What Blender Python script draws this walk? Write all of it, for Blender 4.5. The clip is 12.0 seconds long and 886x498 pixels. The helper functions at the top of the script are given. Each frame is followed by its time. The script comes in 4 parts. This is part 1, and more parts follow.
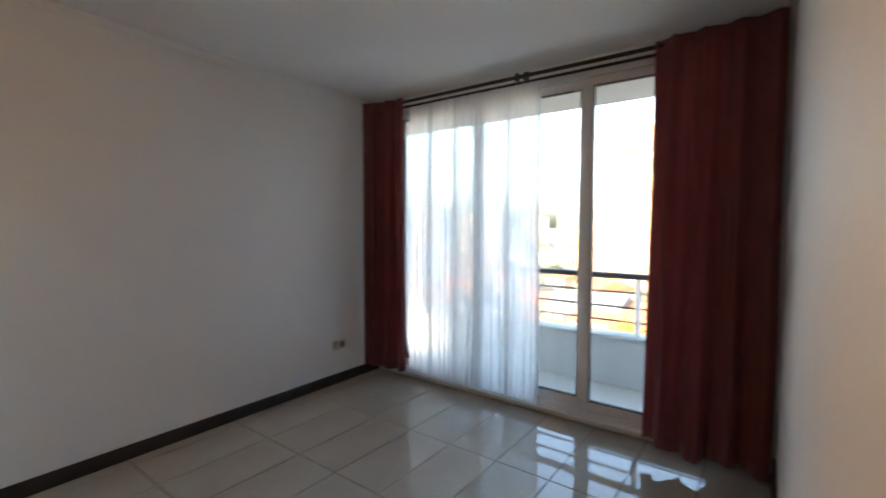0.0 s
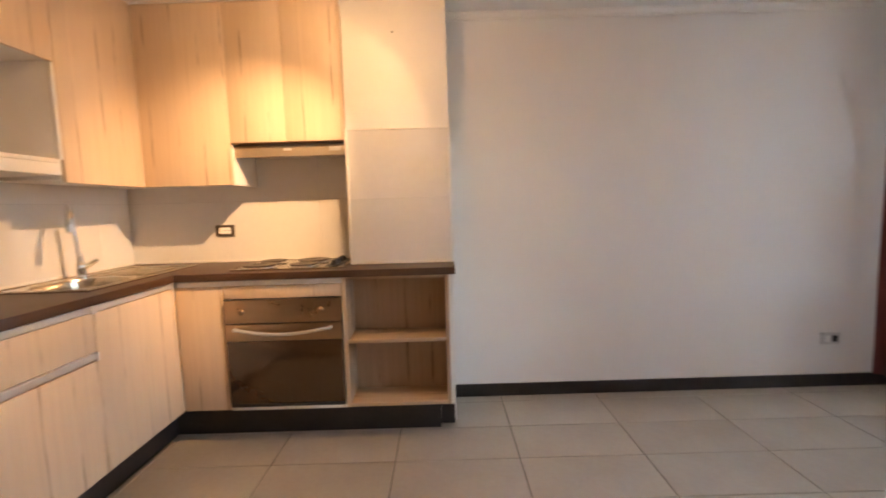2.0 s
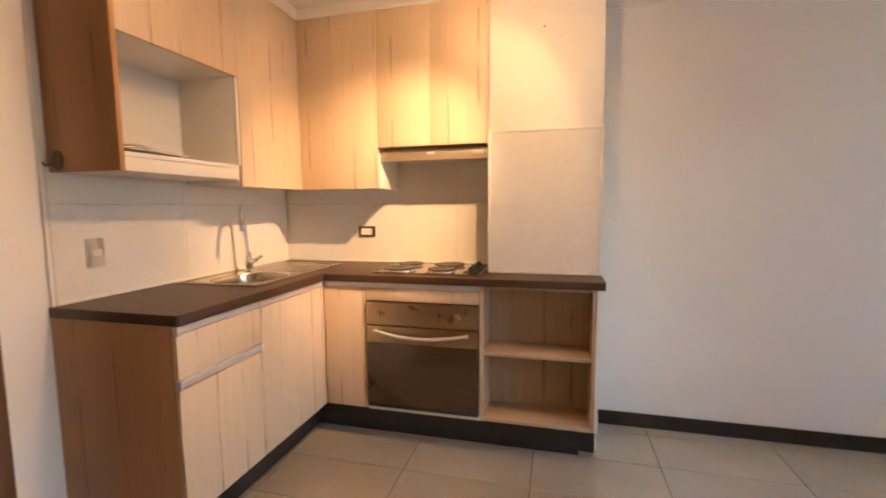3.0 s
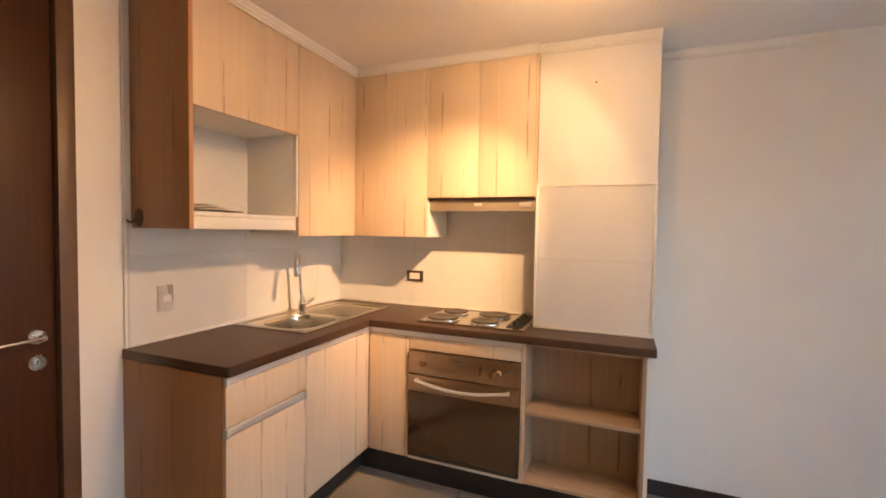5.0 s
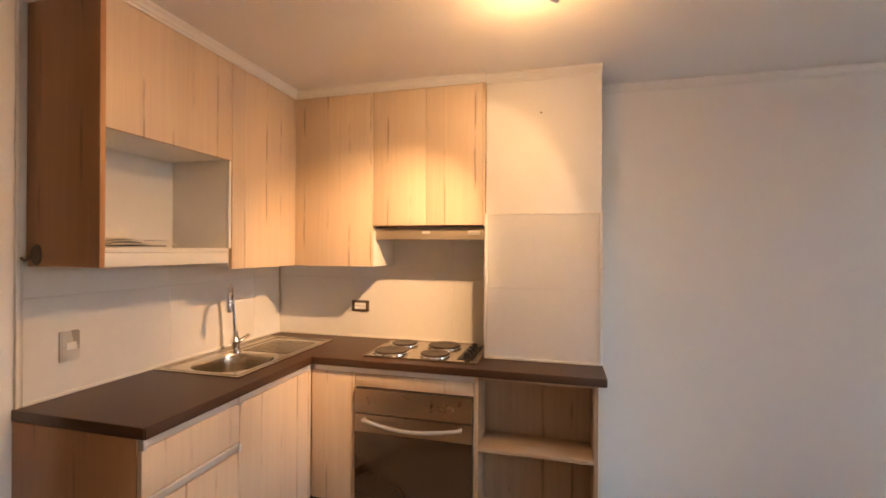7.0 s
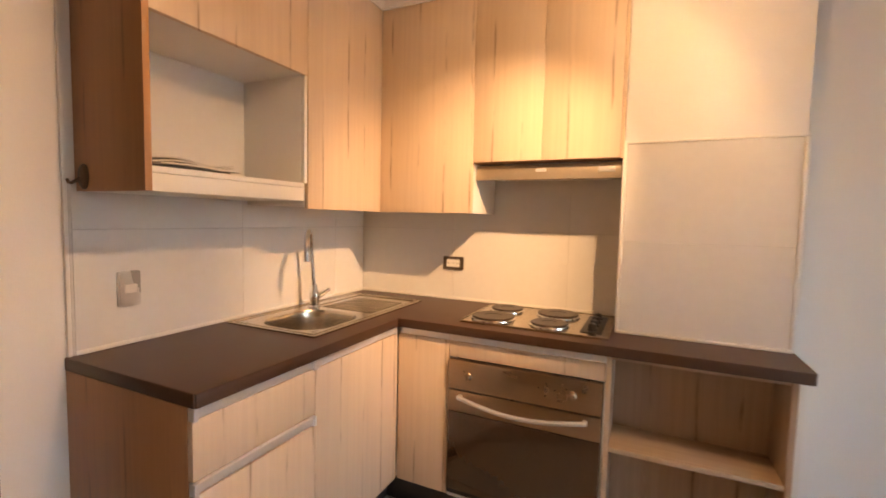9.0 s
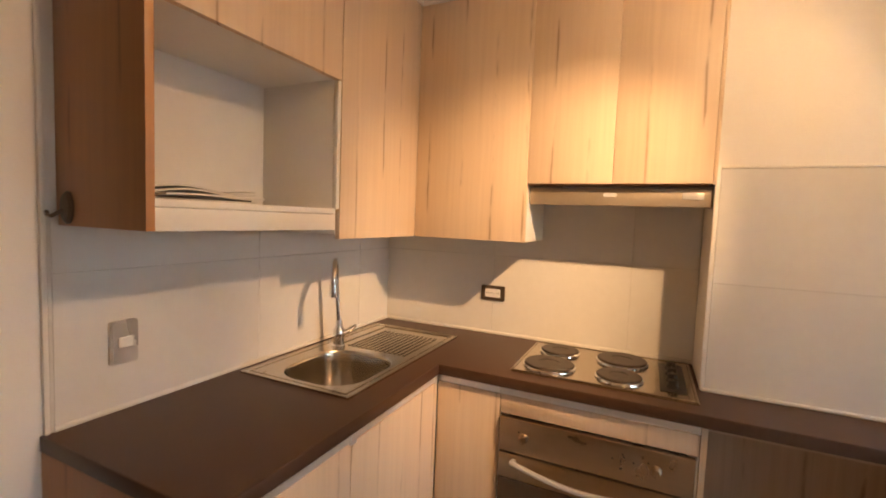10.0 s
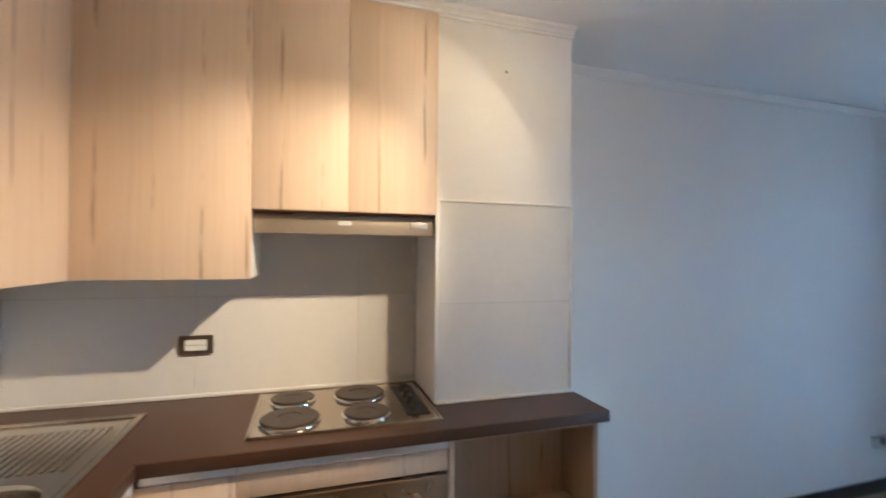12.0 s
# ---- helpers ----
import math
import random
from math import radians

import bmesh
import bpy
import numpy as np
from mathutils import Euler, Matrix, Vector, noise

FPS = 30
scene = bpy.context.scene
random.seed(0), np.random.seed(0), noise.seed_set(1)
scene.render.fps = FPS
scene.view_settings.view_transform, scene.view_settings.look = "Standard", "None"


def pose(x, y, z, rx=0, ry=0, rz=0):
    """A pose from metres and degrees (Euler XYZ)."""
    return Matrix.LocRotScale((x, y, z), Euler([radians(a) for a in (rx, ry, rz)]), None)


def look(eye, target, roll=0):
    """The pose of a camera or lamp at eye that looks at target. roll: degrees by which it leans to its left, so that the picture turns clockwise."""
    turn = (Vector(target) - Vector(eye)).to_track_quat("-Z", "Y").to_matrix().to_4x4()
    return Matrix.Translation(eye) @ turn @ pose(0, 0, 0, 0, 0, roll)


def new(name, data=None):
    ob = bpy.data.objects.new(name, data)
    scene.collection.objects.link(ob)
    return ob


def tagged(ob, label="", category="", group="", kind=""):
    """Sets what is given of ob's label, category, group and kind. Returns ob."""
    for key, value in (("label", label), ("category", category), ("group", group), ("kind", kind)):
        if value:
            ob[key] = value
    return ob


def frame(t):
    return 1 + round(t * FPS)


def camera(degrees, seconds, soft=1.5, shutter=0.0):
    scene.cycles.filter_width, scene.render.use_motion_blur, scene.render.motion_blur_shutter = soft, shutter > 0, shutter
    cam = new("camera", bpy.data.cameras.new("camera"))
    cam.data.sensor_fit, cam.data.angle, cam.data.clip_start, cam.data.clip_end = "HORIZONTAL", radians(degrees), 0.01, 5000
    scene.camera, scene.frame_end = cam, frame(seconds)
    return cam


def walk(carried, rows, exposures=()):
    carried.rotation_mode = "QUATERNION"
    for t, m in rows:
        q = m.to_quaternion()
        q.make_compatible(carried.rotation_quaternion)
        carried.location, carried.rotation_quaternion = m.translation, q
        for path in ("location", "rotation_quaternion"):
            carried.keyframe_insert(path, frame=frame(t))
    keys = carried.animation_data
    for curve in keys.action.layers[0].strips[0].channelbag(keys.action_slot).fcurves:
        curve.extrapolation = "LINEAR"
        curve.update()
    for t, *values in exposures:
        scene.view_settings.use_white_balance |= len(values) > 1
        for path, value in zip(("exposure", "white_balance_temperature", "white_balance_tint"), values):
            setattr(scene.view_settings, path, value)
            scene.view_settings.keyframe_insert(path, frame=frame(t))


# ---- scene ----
cam = camera(90.4, 12.0, soft=1.7, shutter=0.5)
PATH = [
    (0, (1.974, -2.755, 1.278), (3.579, -1.568, 1.166), 0.1),
    (0.5, (1.933, -2.745, 1.267), (3.249, -1.244, 1.139), -0.6),
    (1, (1.929, -2.746, 1.234), (2.799, -0.952, 1.079), -1.9),
    (1.5, (1.935, -2.724, 1.206), (2.308, -0.766, 1.033), -2.2),
    (2, (1.893, -2.679, 1.201), (1.892, -0.689, 1.007), -1.7),
    (2.5, (1.805, -2.611, 1.206), (1.565, -0.634, 1.016), -0.8),
    (3, (1.735, -2.569, 1.244), (1.234, -0.643, 1.052), -0.5),
    (3.5, (1.731, -2.551, 1.285), (1.09, -0.664, 1.115), 0.6),
    (5.5, (1.806, -2.55, 1.409), (1.052, -0.698, 1.347), 1.0),
    (6, (1.786, -2.54, 1.434), (1.087, -0.667, 1.4), 0.8),
    (6.5, (1.763, -2.528, 1.459), (1.255, -0.594, 1.469), 0.4),
    (8.5, (1.629, -2.201, 1.33), (0.906, -0.339, 1.223), 0.6),
    (9, (1.491, -2.1, 1.32), (0.646, -0.293, 1.183), 1.3),
    (9.5, (1.341, -2.016, 1.359), (0.485, -0.214, 1.226), 1.7),
    (10, (1.21, -1.931, 1.421), (0.366, -0.123, 1.286), 2.2),
    (10.5, (1.109, -1.865, 1.481), (0.61, 0.071, 1.445), 2.0),
    (11, (1.028, -1.832, 1.501), (0.871, 0.162, 1.542), 1.3),
    (11.5, (0.984, -1.815, 1.462), (1.196, 0.172, 1.537), 0.8),
    (12, (0.961, -1.792, 1.433), (1.546, 0.121, 1.449), 0.5),
]
WALK = [(t, look(eye, to, roll)) for t, eye, to, roll in PATH]
EXPOSURES = [(0.0, 4.35, 6800, 9), (1.0, 3.75, 7300, 14), (1.5, 4.6, 7600, 16), (2.2, 5.5, 7800, 18), (5.5, 5.45, 7600, 17), (6.6, 5.2, 7800, 19), (8.5, 5.35, 7750, 19), (9.8, 5.1, 7550, 18), (10.6, 4.9, 6150, 0), (12.0, 5.05, 4850, 0)]
walk(cam, WALK, EXPOSURES)


# ---- world and lights ----
def sky():
    w = bpy.data.worlds.new("sky")
    scene.world = w
    w.use_nodes = True
    nt = w.node_tree
    tex = nt.nodes.new("ShaderNodeTexSky")
    tex.sky_type = "NISHITA"
    tex.sun_disc = False
    tex.sun_elevation = radians(14)
    tex.sun_rotation = radians(-75)
    tex.air_density = 0.7
    tex.dust_density = 5.0
    tex.ozone_density = 0.6
    bg = nt.nodes["Background"]
    bg.inputs["Strength"].default_value = SKY
    nt.links.new(tex.outputs[0], bg.inputs["Color"])


def lamp(name, kind, energy, color, matrix, size=0.03, cone=None, blend=0.5):
    data = bpy.data.lights.new(name, kind)
    data.energy = energy
    data.color = color
    if kind == "SUN":
        data.angle = size
    else:
        data.shadow_soft_size = size
    if cone:
        data.spot_size = radians(cone)
        data.spot_blend = blend
    ob = new(name, data)
    ob.matrix_world = matrix
    return ob


SKY = 0.15
WARM = (1.0, 0.585, 0.265)
BEAM = (1.0, 0.63, 0.33)
BULB = Vector((1.708, -1.112, 2.20))
sky()
lamp("sun", "SUN", 0.5, (1.0, 0.86, 0.70), look((-60, 16, 15.5), (0, 0, 0)), radians(0.6))
AIM = (0.976, -0.32, 1.385)
# second head: unseen, added to carry a wide warm fill light
FILL_BULB = Vector((1.80, -1.24, 2.232))
FILL_AIM = (0.9, -3.1, 1.25)
lamp("spot_beam", "SPOT", 4.9, BEAM, look(BULB, (0.44, -0.10, 0.98)), 0.018, 58, 1.0)
lamp("spot_bulb", "SPOT", 0.30, BEAM, look(BULB, AIM), 0.018, 92, 0.3)
lamp("fill_spot", "SPOT", 1.6, WARM, look(FILL_BULB, FILL_AIM), 0.03, 165, 1.0)
# added point fill outside the fixture, to warm the ceiling and west wall
lamp("warm_fill", "POINT", 0.17, WARM, Matrix.Translation((1.655, -1.03, 2.115)), 0.02)

# ---- materials ----


def node_material(name):
    m = bpy.data.materials.new(name)
    m.use_nodes = True
    nt = m.node_tree
    return m, nt, nt.nodes["Principled BSDF"]


def put_in(nt, kind, **values):
    n = nt.nodes.new(kind)
    for key, value in values.items():
        n.inputs[key.replace("_", " ")].default_value = value
    return n


def ramp(nt, source, stops):
    r = nt.nodes.new("ShaderNodeValToRGB")
    e = r.color_ramp.elements
    while len(e) < len(stops):
        e.new(0.5)
    for k, (at, c) in enumerate(stops):
        e[k].position = at
        e[k].color = (*c, 1) if len(c) == 3 else c
    nt.links.new(source, r.inputs[0])
    return r.outputs[0]


def calc(nt, op, a, b=None, clamp=False):
    n = nt.nodes.new("ShaderNodeMath")
    n.operation = op
    n.use_clamp = clamp
    for k, v in enumerate((a, b)):
        if v is None:
            continue
        if isinstance(v, (int, float)):
            n.inputs[k].default_value = v
        else:
            nt.links.new(v, n.inputs[k])
    return n.outputs[0]


def blend_colors(nt, fac, a, b, how="MIX"):
    n = nt.nodes.new("ShaderNodeMix")
    n.data_type = "RGBA"
    n.blend_type = how
    for sock, v in ((n.inputs[0], fac), (n.inputs[6], a), (n.inputs[7], b)):
        if isinstance(v, (int, float)):
            sock.default_value = v
        elif isinstance(v, tuple):
            sock.default_value = (*v, 1)
        else:
            nt.links.new(v, sock)
    return n.outputs[2]


def noise_of(nt, vector, scale, detail=4.0, rough=0.55):
    n = put_in(nt, "ShaderNodeTexNoise", Scale=scale, Detail=detail, Roughness=rough)
    nt.links.new(vector, n.inputs["Vector"])
    return n.outputs["Fac"]


def bumped(nt, bsdf, height, strength, distance):
    b = put_in(nt, "ShaderNodeBump", Strength=strength, Distance=distance)
    nt.links.new(height, b.inputs["Height"])
    nt.links.new(b.outputs[0], bsdf.inputs["Normal"])


def plain(name, a, b, rough=0.5, metal=0.0, broad=2.5, fine=60.0, bump=0.05, depth=0.002, spread=0.12, coat=0.0, random_tone=0.0):
    """A surface between two close colours, with broad stains, fine grain and fine relief."""
    m, nt, bsdf = node_material(name)
    at = nt.nodes.new("ShaderNodeTexCoord").outputs["Object"]
    wide, small = noise_of(nt, at, broad, 5), noise_of(nt, at, fine, 3)
    f = calc(nt, "ADD", calc(nt, "MULTIPLY", wide, 0.7), calc(nt, "MULTIPLY", small, 0.3))
    col = ramp(nt, f, [(0.32, a), (0.68, b)])
    if random_tone:
        info = nt.nodes.new("ShaderNodeObjectInfo").outputs["Random"]
        k = calc(nt, "ADD", calc(nt, "MULTIPLY", info, random_tone), 1 - random_tone / 2)
        hue = nt.nodes.new("ShaderNodeHueSaturation")
        nt.links.new(k, hue.inputs["Value"])
        nt.links.new(col, hue.inputs["Color"])
        col = hue.outputs[0]
    nt.links.new(col, bsdf.inputs["Base Color"])
    nt.links.new(calc(nt, "ADD", calc(nt, "MULTIPLY", wide, spread), rough - spread / 2), bsdf.inputs["Roughness"])
    bsdf.inputs["Metallic"].default_value = metal
    bsdf.inputs["Coat Weight"].default_value = coat
    if bump:
        bumped(nt, bsdf, small, bump, depth)
    return m


def wood_laminate(name, light, mid, line, boards=8.0, rough=0.42, flat=False):
    """Pale oak laminate with upright boards, long grain and broken dark seams."""
    m, nt, bsdf = node_material(name)
    at = nt.nodes.new("ShaderNodeTexCoord").outputs["Object"]
    xyz = nt.nodes.new("ShaderNodeSeparateXYZ")
    nt.links.new(at, xyz.inputs[0])
    shift = nt.nodes.new("ShaderNodeObjectInfo").outputs["Random"]
    across, along = (xyz.outputs[2], xyz.outputs[0]) if flat else (xyz.outputs[0], xyz.outputs[2])
    u = calc(nt, "ADD", calc(nt, "ADD", across, xyz.outputs[1]), calc(nt, "MULTIPLY", shift, 13.7))
    z = calc(nt, "ADD", along, calc(nt, "MULTIPLY", shift, 5.1))
    wob = nt.nodes.new("ShaderNodeCombineXYZ")
    nt.links.new(calc(nt, "MULTIPLY", u, 2.0), wob.inputs[0])
    nt.links.new(calc(nt, "MULTIPLY", z, 2.4), wob.inputs[2])
    wavy = noise_of(nt, wob.outputs[0], 1.6, 3)
    un = calc(nt, "ADD", u, calc(nt, "MULTIPLY", wavy, 0.012))
    edge = put_in(nt, "ShaderNodeTexVoronoi", Scale=boards, Randomness=1.0)
    edge.voronoi_dimensions, edge.feature = "1D", "DISTANCE_TO_EDGE"
    nt.links.new(un, edge.inputs["W"])
    cell = put_in(nt, "ShaderNodeTexVoronoi", Scale=boards, Randomness=1.0)
    cell.voronoi_dimensions = "1D"
    nt.links.new(un, cell.inputs["W"])
    grain_at = nt.nodes.new("ShaderNodeCombineXYZ")
    nt.links.new(calc(nt, "MULTIPLY", un, 55.0), grain_at.inputs[0])
    nt.links.new(calc(nt, "MULTIPLY", z, 1.6), grain_at.inputs[2])
    grain = noise_of(nt, grain_at.outputs[0], 1.0, 6, 0.65)
    patch_at = nt.nodes.new("ShaderNodeCombineXYZ")
    nt.links.new(calc(nt, "MULTIPLY", un, 14.0), patch_at.inputs[0])
    nt.links.new(calc(nt, "MULTIPLY", z, 2.6), patch_at.inputs[2])
    patch = noise_of(nt, patch_at.outputs[0], 1.0, 4)
    col = ramp(nt, grain, [(0.25, mid), (0.62, light)])
    tone = nt.nodes.new("ShaderNodeRGBToBW")
    nt.links.new(cell.outputs["Color"], tone.inputs[0])
    hue = nt.nodes.new("ShaderNodeHueSaturation")
    nt.links.new(calc(nt, "ADD", calc(nt, "MULTIPLY", tone.outputs[0], 0.08), 0.96), hue.inputs["Value"])
    nt.links.new(col, hue.inputs["Color"])
    near = ramp(nt, edge.outputs["Distance"], [(0.0, (1, 1, 1)), (0.016, (0.75, 0.75, 0.75)), (0.036, (0.2, 0.2, 0.2)), (0.09, (0, 0, 0))])
    broken = ramp(nt, patch, [(0.48, (0.0, 0.0, 0.0)), (0.58, (1, 1, 1))])
    fac = calc(nt, "MULTIPLY", calc(nt, "MULTIPLY", near, broken), 1.0)
    crack = ramp(nt, grain, [(0.24, (1, 1, 1)), (0.36, (0, 0, 0))])
    fac2 = calc(nt, "MULTIPLY", calc(nt, "MULTIPLY", crack, broken), 0.6)
    out = blend_colors(nt, calc(nt, "MAXIMUM", fac, fac2), hue.outputs[0], line)
    nt.links.new(out, bsdf.inputs["Base Color"])
    nt.links.new(calc(nt, "ADD", calc(nt, "MULTIPLY", grain, 0.15), rough - 0.07), bsdf.inputs["Roughness"])
    bumped(nt, bsdf, grain, 0.12, 0.002)
    return m


def brushed(name, color, rough, stretch=(4, 220, 220)):
    m, nt, bsdf = node_material(name)
    at = nt.nodes.new("ShaderNodeTexCoord").outputs["Object"]
    mp = nt.nodes.new("ShaderNodeMapping")
    mp.inputs["Scale"].default_value = stretch
    nt.links.new(at, mp.inputs[0])
    g = noise_of(nt, mp.outputs[0], 1.0, 4)
    smear = noise_of(nt, at, 7.0, 4)
    nt.links.new(ramp(nt, g, [(0.3, tuple(c * 0.94 for c in color)), (0.7, color)]), bsdf.inputs["Base Color"])
    nt.links.new(calc(nt, "ADD", calc(nt, "MULTIPLY", smear, 0.05), rough - 0.025), bsdf.inputs["Roughness"])
    bsdf.inputs["Metallic"].default_value = 1.0
    return m


def clear_glass(name):
    m, nt, bsdf = node_material(name)
    nt.nodes.remove(bsdf)
    out = nt.nodes["Material Output"]
    clear = put_in(nt, "ShaderNodeBsdfTransparent", Color=(0.93, 0.96, 0.95, 1))
    gloss = put_in(nt, "ShaderNodeBsdfGlossy", Roughness=0.02)
    fres = put_in(nt, "ShaderNodeFresnel", IOR=1.45)
    mix = nt.nodes.new("ShaderNodeMixShader")
    nt.links.new(fres.outputs[0], mix.inputs[0])
    nt.links.new(clear.outputs[0], mix.inputs[1])
    nt.links.new(gloss.outputs[0], mix.inputs[2])
    nt.links.new(mix.outputs[0], out.inputs[0])
    return m


def cloth(name, a, b, through_light, open_weave=0.0, weave=900.0):
    """Woven fabric that lets some light through; open_weave: the share of gaps between threads."""
    m, nt, bsdf = node_material(name)
    at = nt.nodes.new("ShaderNodeTexCoord").outputs["Object"]
    wide, small = noise_of(nt, at, 6.0, 4), noise_of(nt, at, weave, 2)
    col = ramp(nt, calc(nt, "ADD", calc(nt, "MULTIPLY", wide, 0.6), calc(nt, "MULTIPLY", small, 0.4)), [(0.3, a), (0.7, b)])
    nt.links.new(col, bsdf.inputs["Base Color"])
    bsdf.inputs["Roughness"].default_value = 0.85
    bsdf.inputs["Sheen Weight"].default_value = 0.2
    bumped(nt, bsdf, small, 0.1, 0.001)
    out = nt.nodes["Material Output"]
    tr = nt.nodes.new("ShaderNodeBsdfTranslucent")
    nt.links.new(col, tr.inputs[0])
    mix = nt.nodes.new("ShaderNodeMixShader")
    mix.inputs[0].default_value = through_light
    nt.links.new(bsdf.outputs[0], mix.inputs[1])
    nt.links.new(tr.outputs[0], mix.inputs[2])
    last = mix.outputs[0]
    if open_weave:
        gap = nt.nodes.new("ShaderNodeBsdfTransparent")
        mix2 = nt.nodes.new("ShaderNodeMixShader")
        nt.links.new(calc(nt, "ADD", calc(nt, "MULTIPLY", wide, 0.25), open_weave - 0.125), mix2.inputs[0])
        nt.links.new(last, mix2.inputs[1])
        nt.links.new(gap.outputs[0], mix2.inputs[2])
        last = mix2.outputs[0]
    nt.links.new(last, out.inputs[0])
    return m


def glowing(name, color, strength):
    m, nt, bsdf = node_material(name)
    bsdf.inputs["Base Color"].default_value = (*color, 1)
    bsdf.inputs["Emission Color"].default_value = (*color, 1)
    bsdf.inputs["Emission Strength"].default_value = strength
    return m


WALL = plain("wall_paint", (0.78, 0.762, 0.738), (0.83, 0.812, 0.79), 0.62, broad=1.3, fine=140, bump=0.12, depth=0.002)
CEIL = plain("ceiling_paint", (0.80, 0.79, 0.77), (0.85, 0.84, 0.82), 0.75, broad=1.1, fine=120, bump=0.12, depth=0.002)
TRIM = plain("trim_paint", (0.76, 0.74, 0.70), (0.82, 0.80, 0.77), 0.45, broad=3, bump=0.03)
WTILE = plain("wall_tile", (0.70, 0.685, 0.665), (0.75, 0.735, 0.715), 0.2, broad=2.2, fine=35, bump=0.02, spread=0.08, random_tone=0.03)
GROUT = plain("tile_grout", (0.56, 0.54, 0.51), (0.66, 0.64, 0.61), 0.85, broad=5, fine=90, bump=0.2)
FTILE = plain("floor_tile", (0.39, 0.352, 0.30), (0.45, 0.408, 0.352), 0.03, broad=2.6, fine=46, bump=0.004, spread=0.03, random_tone=0.07)
FGROUT = plain("floor_grout", (0.10, 0.09, 0.08), (0.17, 0.15, 0.13), 0.9, broad=5, fine=90, bump=0.2)
BLACK = plain("dark_skirting", (0.018, 0.016, 0.016), (0.035, 0.03, 0.03), 0.38, broad=6, fine=80, bump=0.05)
WOOD = wood_laminate("oak_laminate", (0.69, 0.54, 0.40), (0.625, 0.475, 0.345), (0.34, 0.225, 0.145), 7.5)
# one brown laminate, light and shade in its colour: shelves paler, back and sides darker
SHELFLIT = wood_laminate("brown_oak_laminate_lit", (0.56, 0.42, 0.30), (0.49, 0.355, 0.25), (0.2, 0.12, 0.075), 5.0, flat=True)
SHELFSHADED = wood_laminate("brown_oak_laminate_shaded", (0.46, 0.325, 0.225), (0.39, 0.27, 0.18), (0.17, 0.10, 0.062), 5.0)
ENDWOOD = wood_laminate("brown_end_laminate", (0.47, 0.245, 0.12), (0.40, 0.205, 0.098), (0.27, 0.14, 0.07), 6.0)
BOARD = plain("white_melamine", (0.76, 0.74, 0.70), (0.80, 0.785, 0.75), 0.4, broad=2, fine=60, bump=0.02)
WORKTOP = plain("dark_worktop", (0.056, 0.026, 0.014), (0.078, 0.038, 0.022), 0.42, broad=5, fine=180, bump=0.08, depth=0.001)
STEEL = brushed("brushed_steel", (0.43, 0.315, 0.215), 0.28)
HOODFRONT = plain("satin_hood_front", (0.38, 0.32, 0.25), (0.45, 0.38, 0.30), 0.30, 0.55, broad=3, fine=120, bump=0.02)
HOBSTEEL = brushed("hob_steel", (0.56, 0.49, 0.40), 0.2)
SINKSTEEL = brushed("sink_steel", (0.60, 0.54, 0.46), 0.2, (180, 5, 180))
CHROME = plain("chrome", (0.72, 0.72, 0.72), (0.78, 0.78, 0.78), 0.09, 1.0, bump=0, spread=0.05)
ALU = plain("aluminium_profile", (0.76, 0.76, 0.77), (0.83, 0.83, 0.84), 0.34, 0.6, broad=3, fine=120, bump=0.02)
OVENGLASS = plain("oven_glass", (0.052, 0.027, 0.014), (0.060, 0.032, 0.017), 0.04, broad=3, bump=0, spread=0.0, coat=1.0)
PLATE = plain("hotplate_iron", (0.034, 0.024, 0.019), (0.060, 0.043, 0.032), 0.38, 0.2, broad=14, fine=160, bump=0.2)
BLACKPL = plain("black_plastic", (0.014, 0.013, 0.013), (0.028, 0.026, 0.025), 0.35, bump=0.03)
BROWNPL = plain("bronze_plate", (0.085, 0.062, 0.045), (0.12, 0.09, 0.065), 0.35, 0.5, bump=0.03)
SILVERPL = plain("silver_plate", (0.56, 0.54, 0.52), (0.64, 0.62, 0.60), 0.28, 0.5, bump=0.03)
WHITEPL = plain("white_plastic", (0.74, 0.73, 0.70), (0.8, 0.79, 0.77), 0.35, bump=0.02)
DOORWOOD = wood_laminate("dark_door_veneer", (0.060, 0.021, 0.010), (0.036, 0.012, 0.007), (0.02, 0.008, 0.005), 2.0, 0.34)
FRAMEWOOD = plain("door_frame_brown", (0.10, 0.05, 0.028), (0.14, 0.075, 0.042), 0.42, broad=4, bump=0.05)
PVC = plain("white_window_profile", (0.80, 0.81, 0.82), (0.85, 0.86, 0.87), 0.35, bump=0.02)
GASKET = plain("black_gasket", (0.015, 0.015, 0.015), (0.025, 0.025, 0.025), 0.6, bump=0.03)
GLASS = clear_glass("window_glass")
RED = cloth("wine_red_cloth", (0.25, 0.082, 0.09), (0.32, 0.11, 0.118), 0.5)
SHEER = cloth("white_voile", (0.90, 0.91, 0.92), (0.94, 0.945, 0.95), 0.72, 0.20)
RODPAINT = plain("dark_rod_metal", (0.03, 0.032, 0.035), (0.05, 0.052, 0.055), 0.4, 0.6, bump=0.03)
PAPER = plain("printed_paper", (0.62, 0.60, 0.56), (0.72, 0.70, 0.66), 0.7, broad=9, bump=0.04)
INK = plain("dark_magazine_cover", (0.07, 0.055, 0.05), (0.16, 0.13, 0.11), 0.5, broad=18, bump=0.03)
RENDER = plain("balcony_render", (0.42, 0.42, 0.41), (0.50, 0.50, 0.49), 0.8, broad=1.5, fine=120, bump=0.25)
RAIL = plain("railing_paint", (0.035, 0.045, 0.055), (0.055, 0.065, 0.075), 0.45, 0.3, bump=0.04)
LAMPGLASS = glowing("lit_bulb", (1.0, 0.72, 0.40), 25)
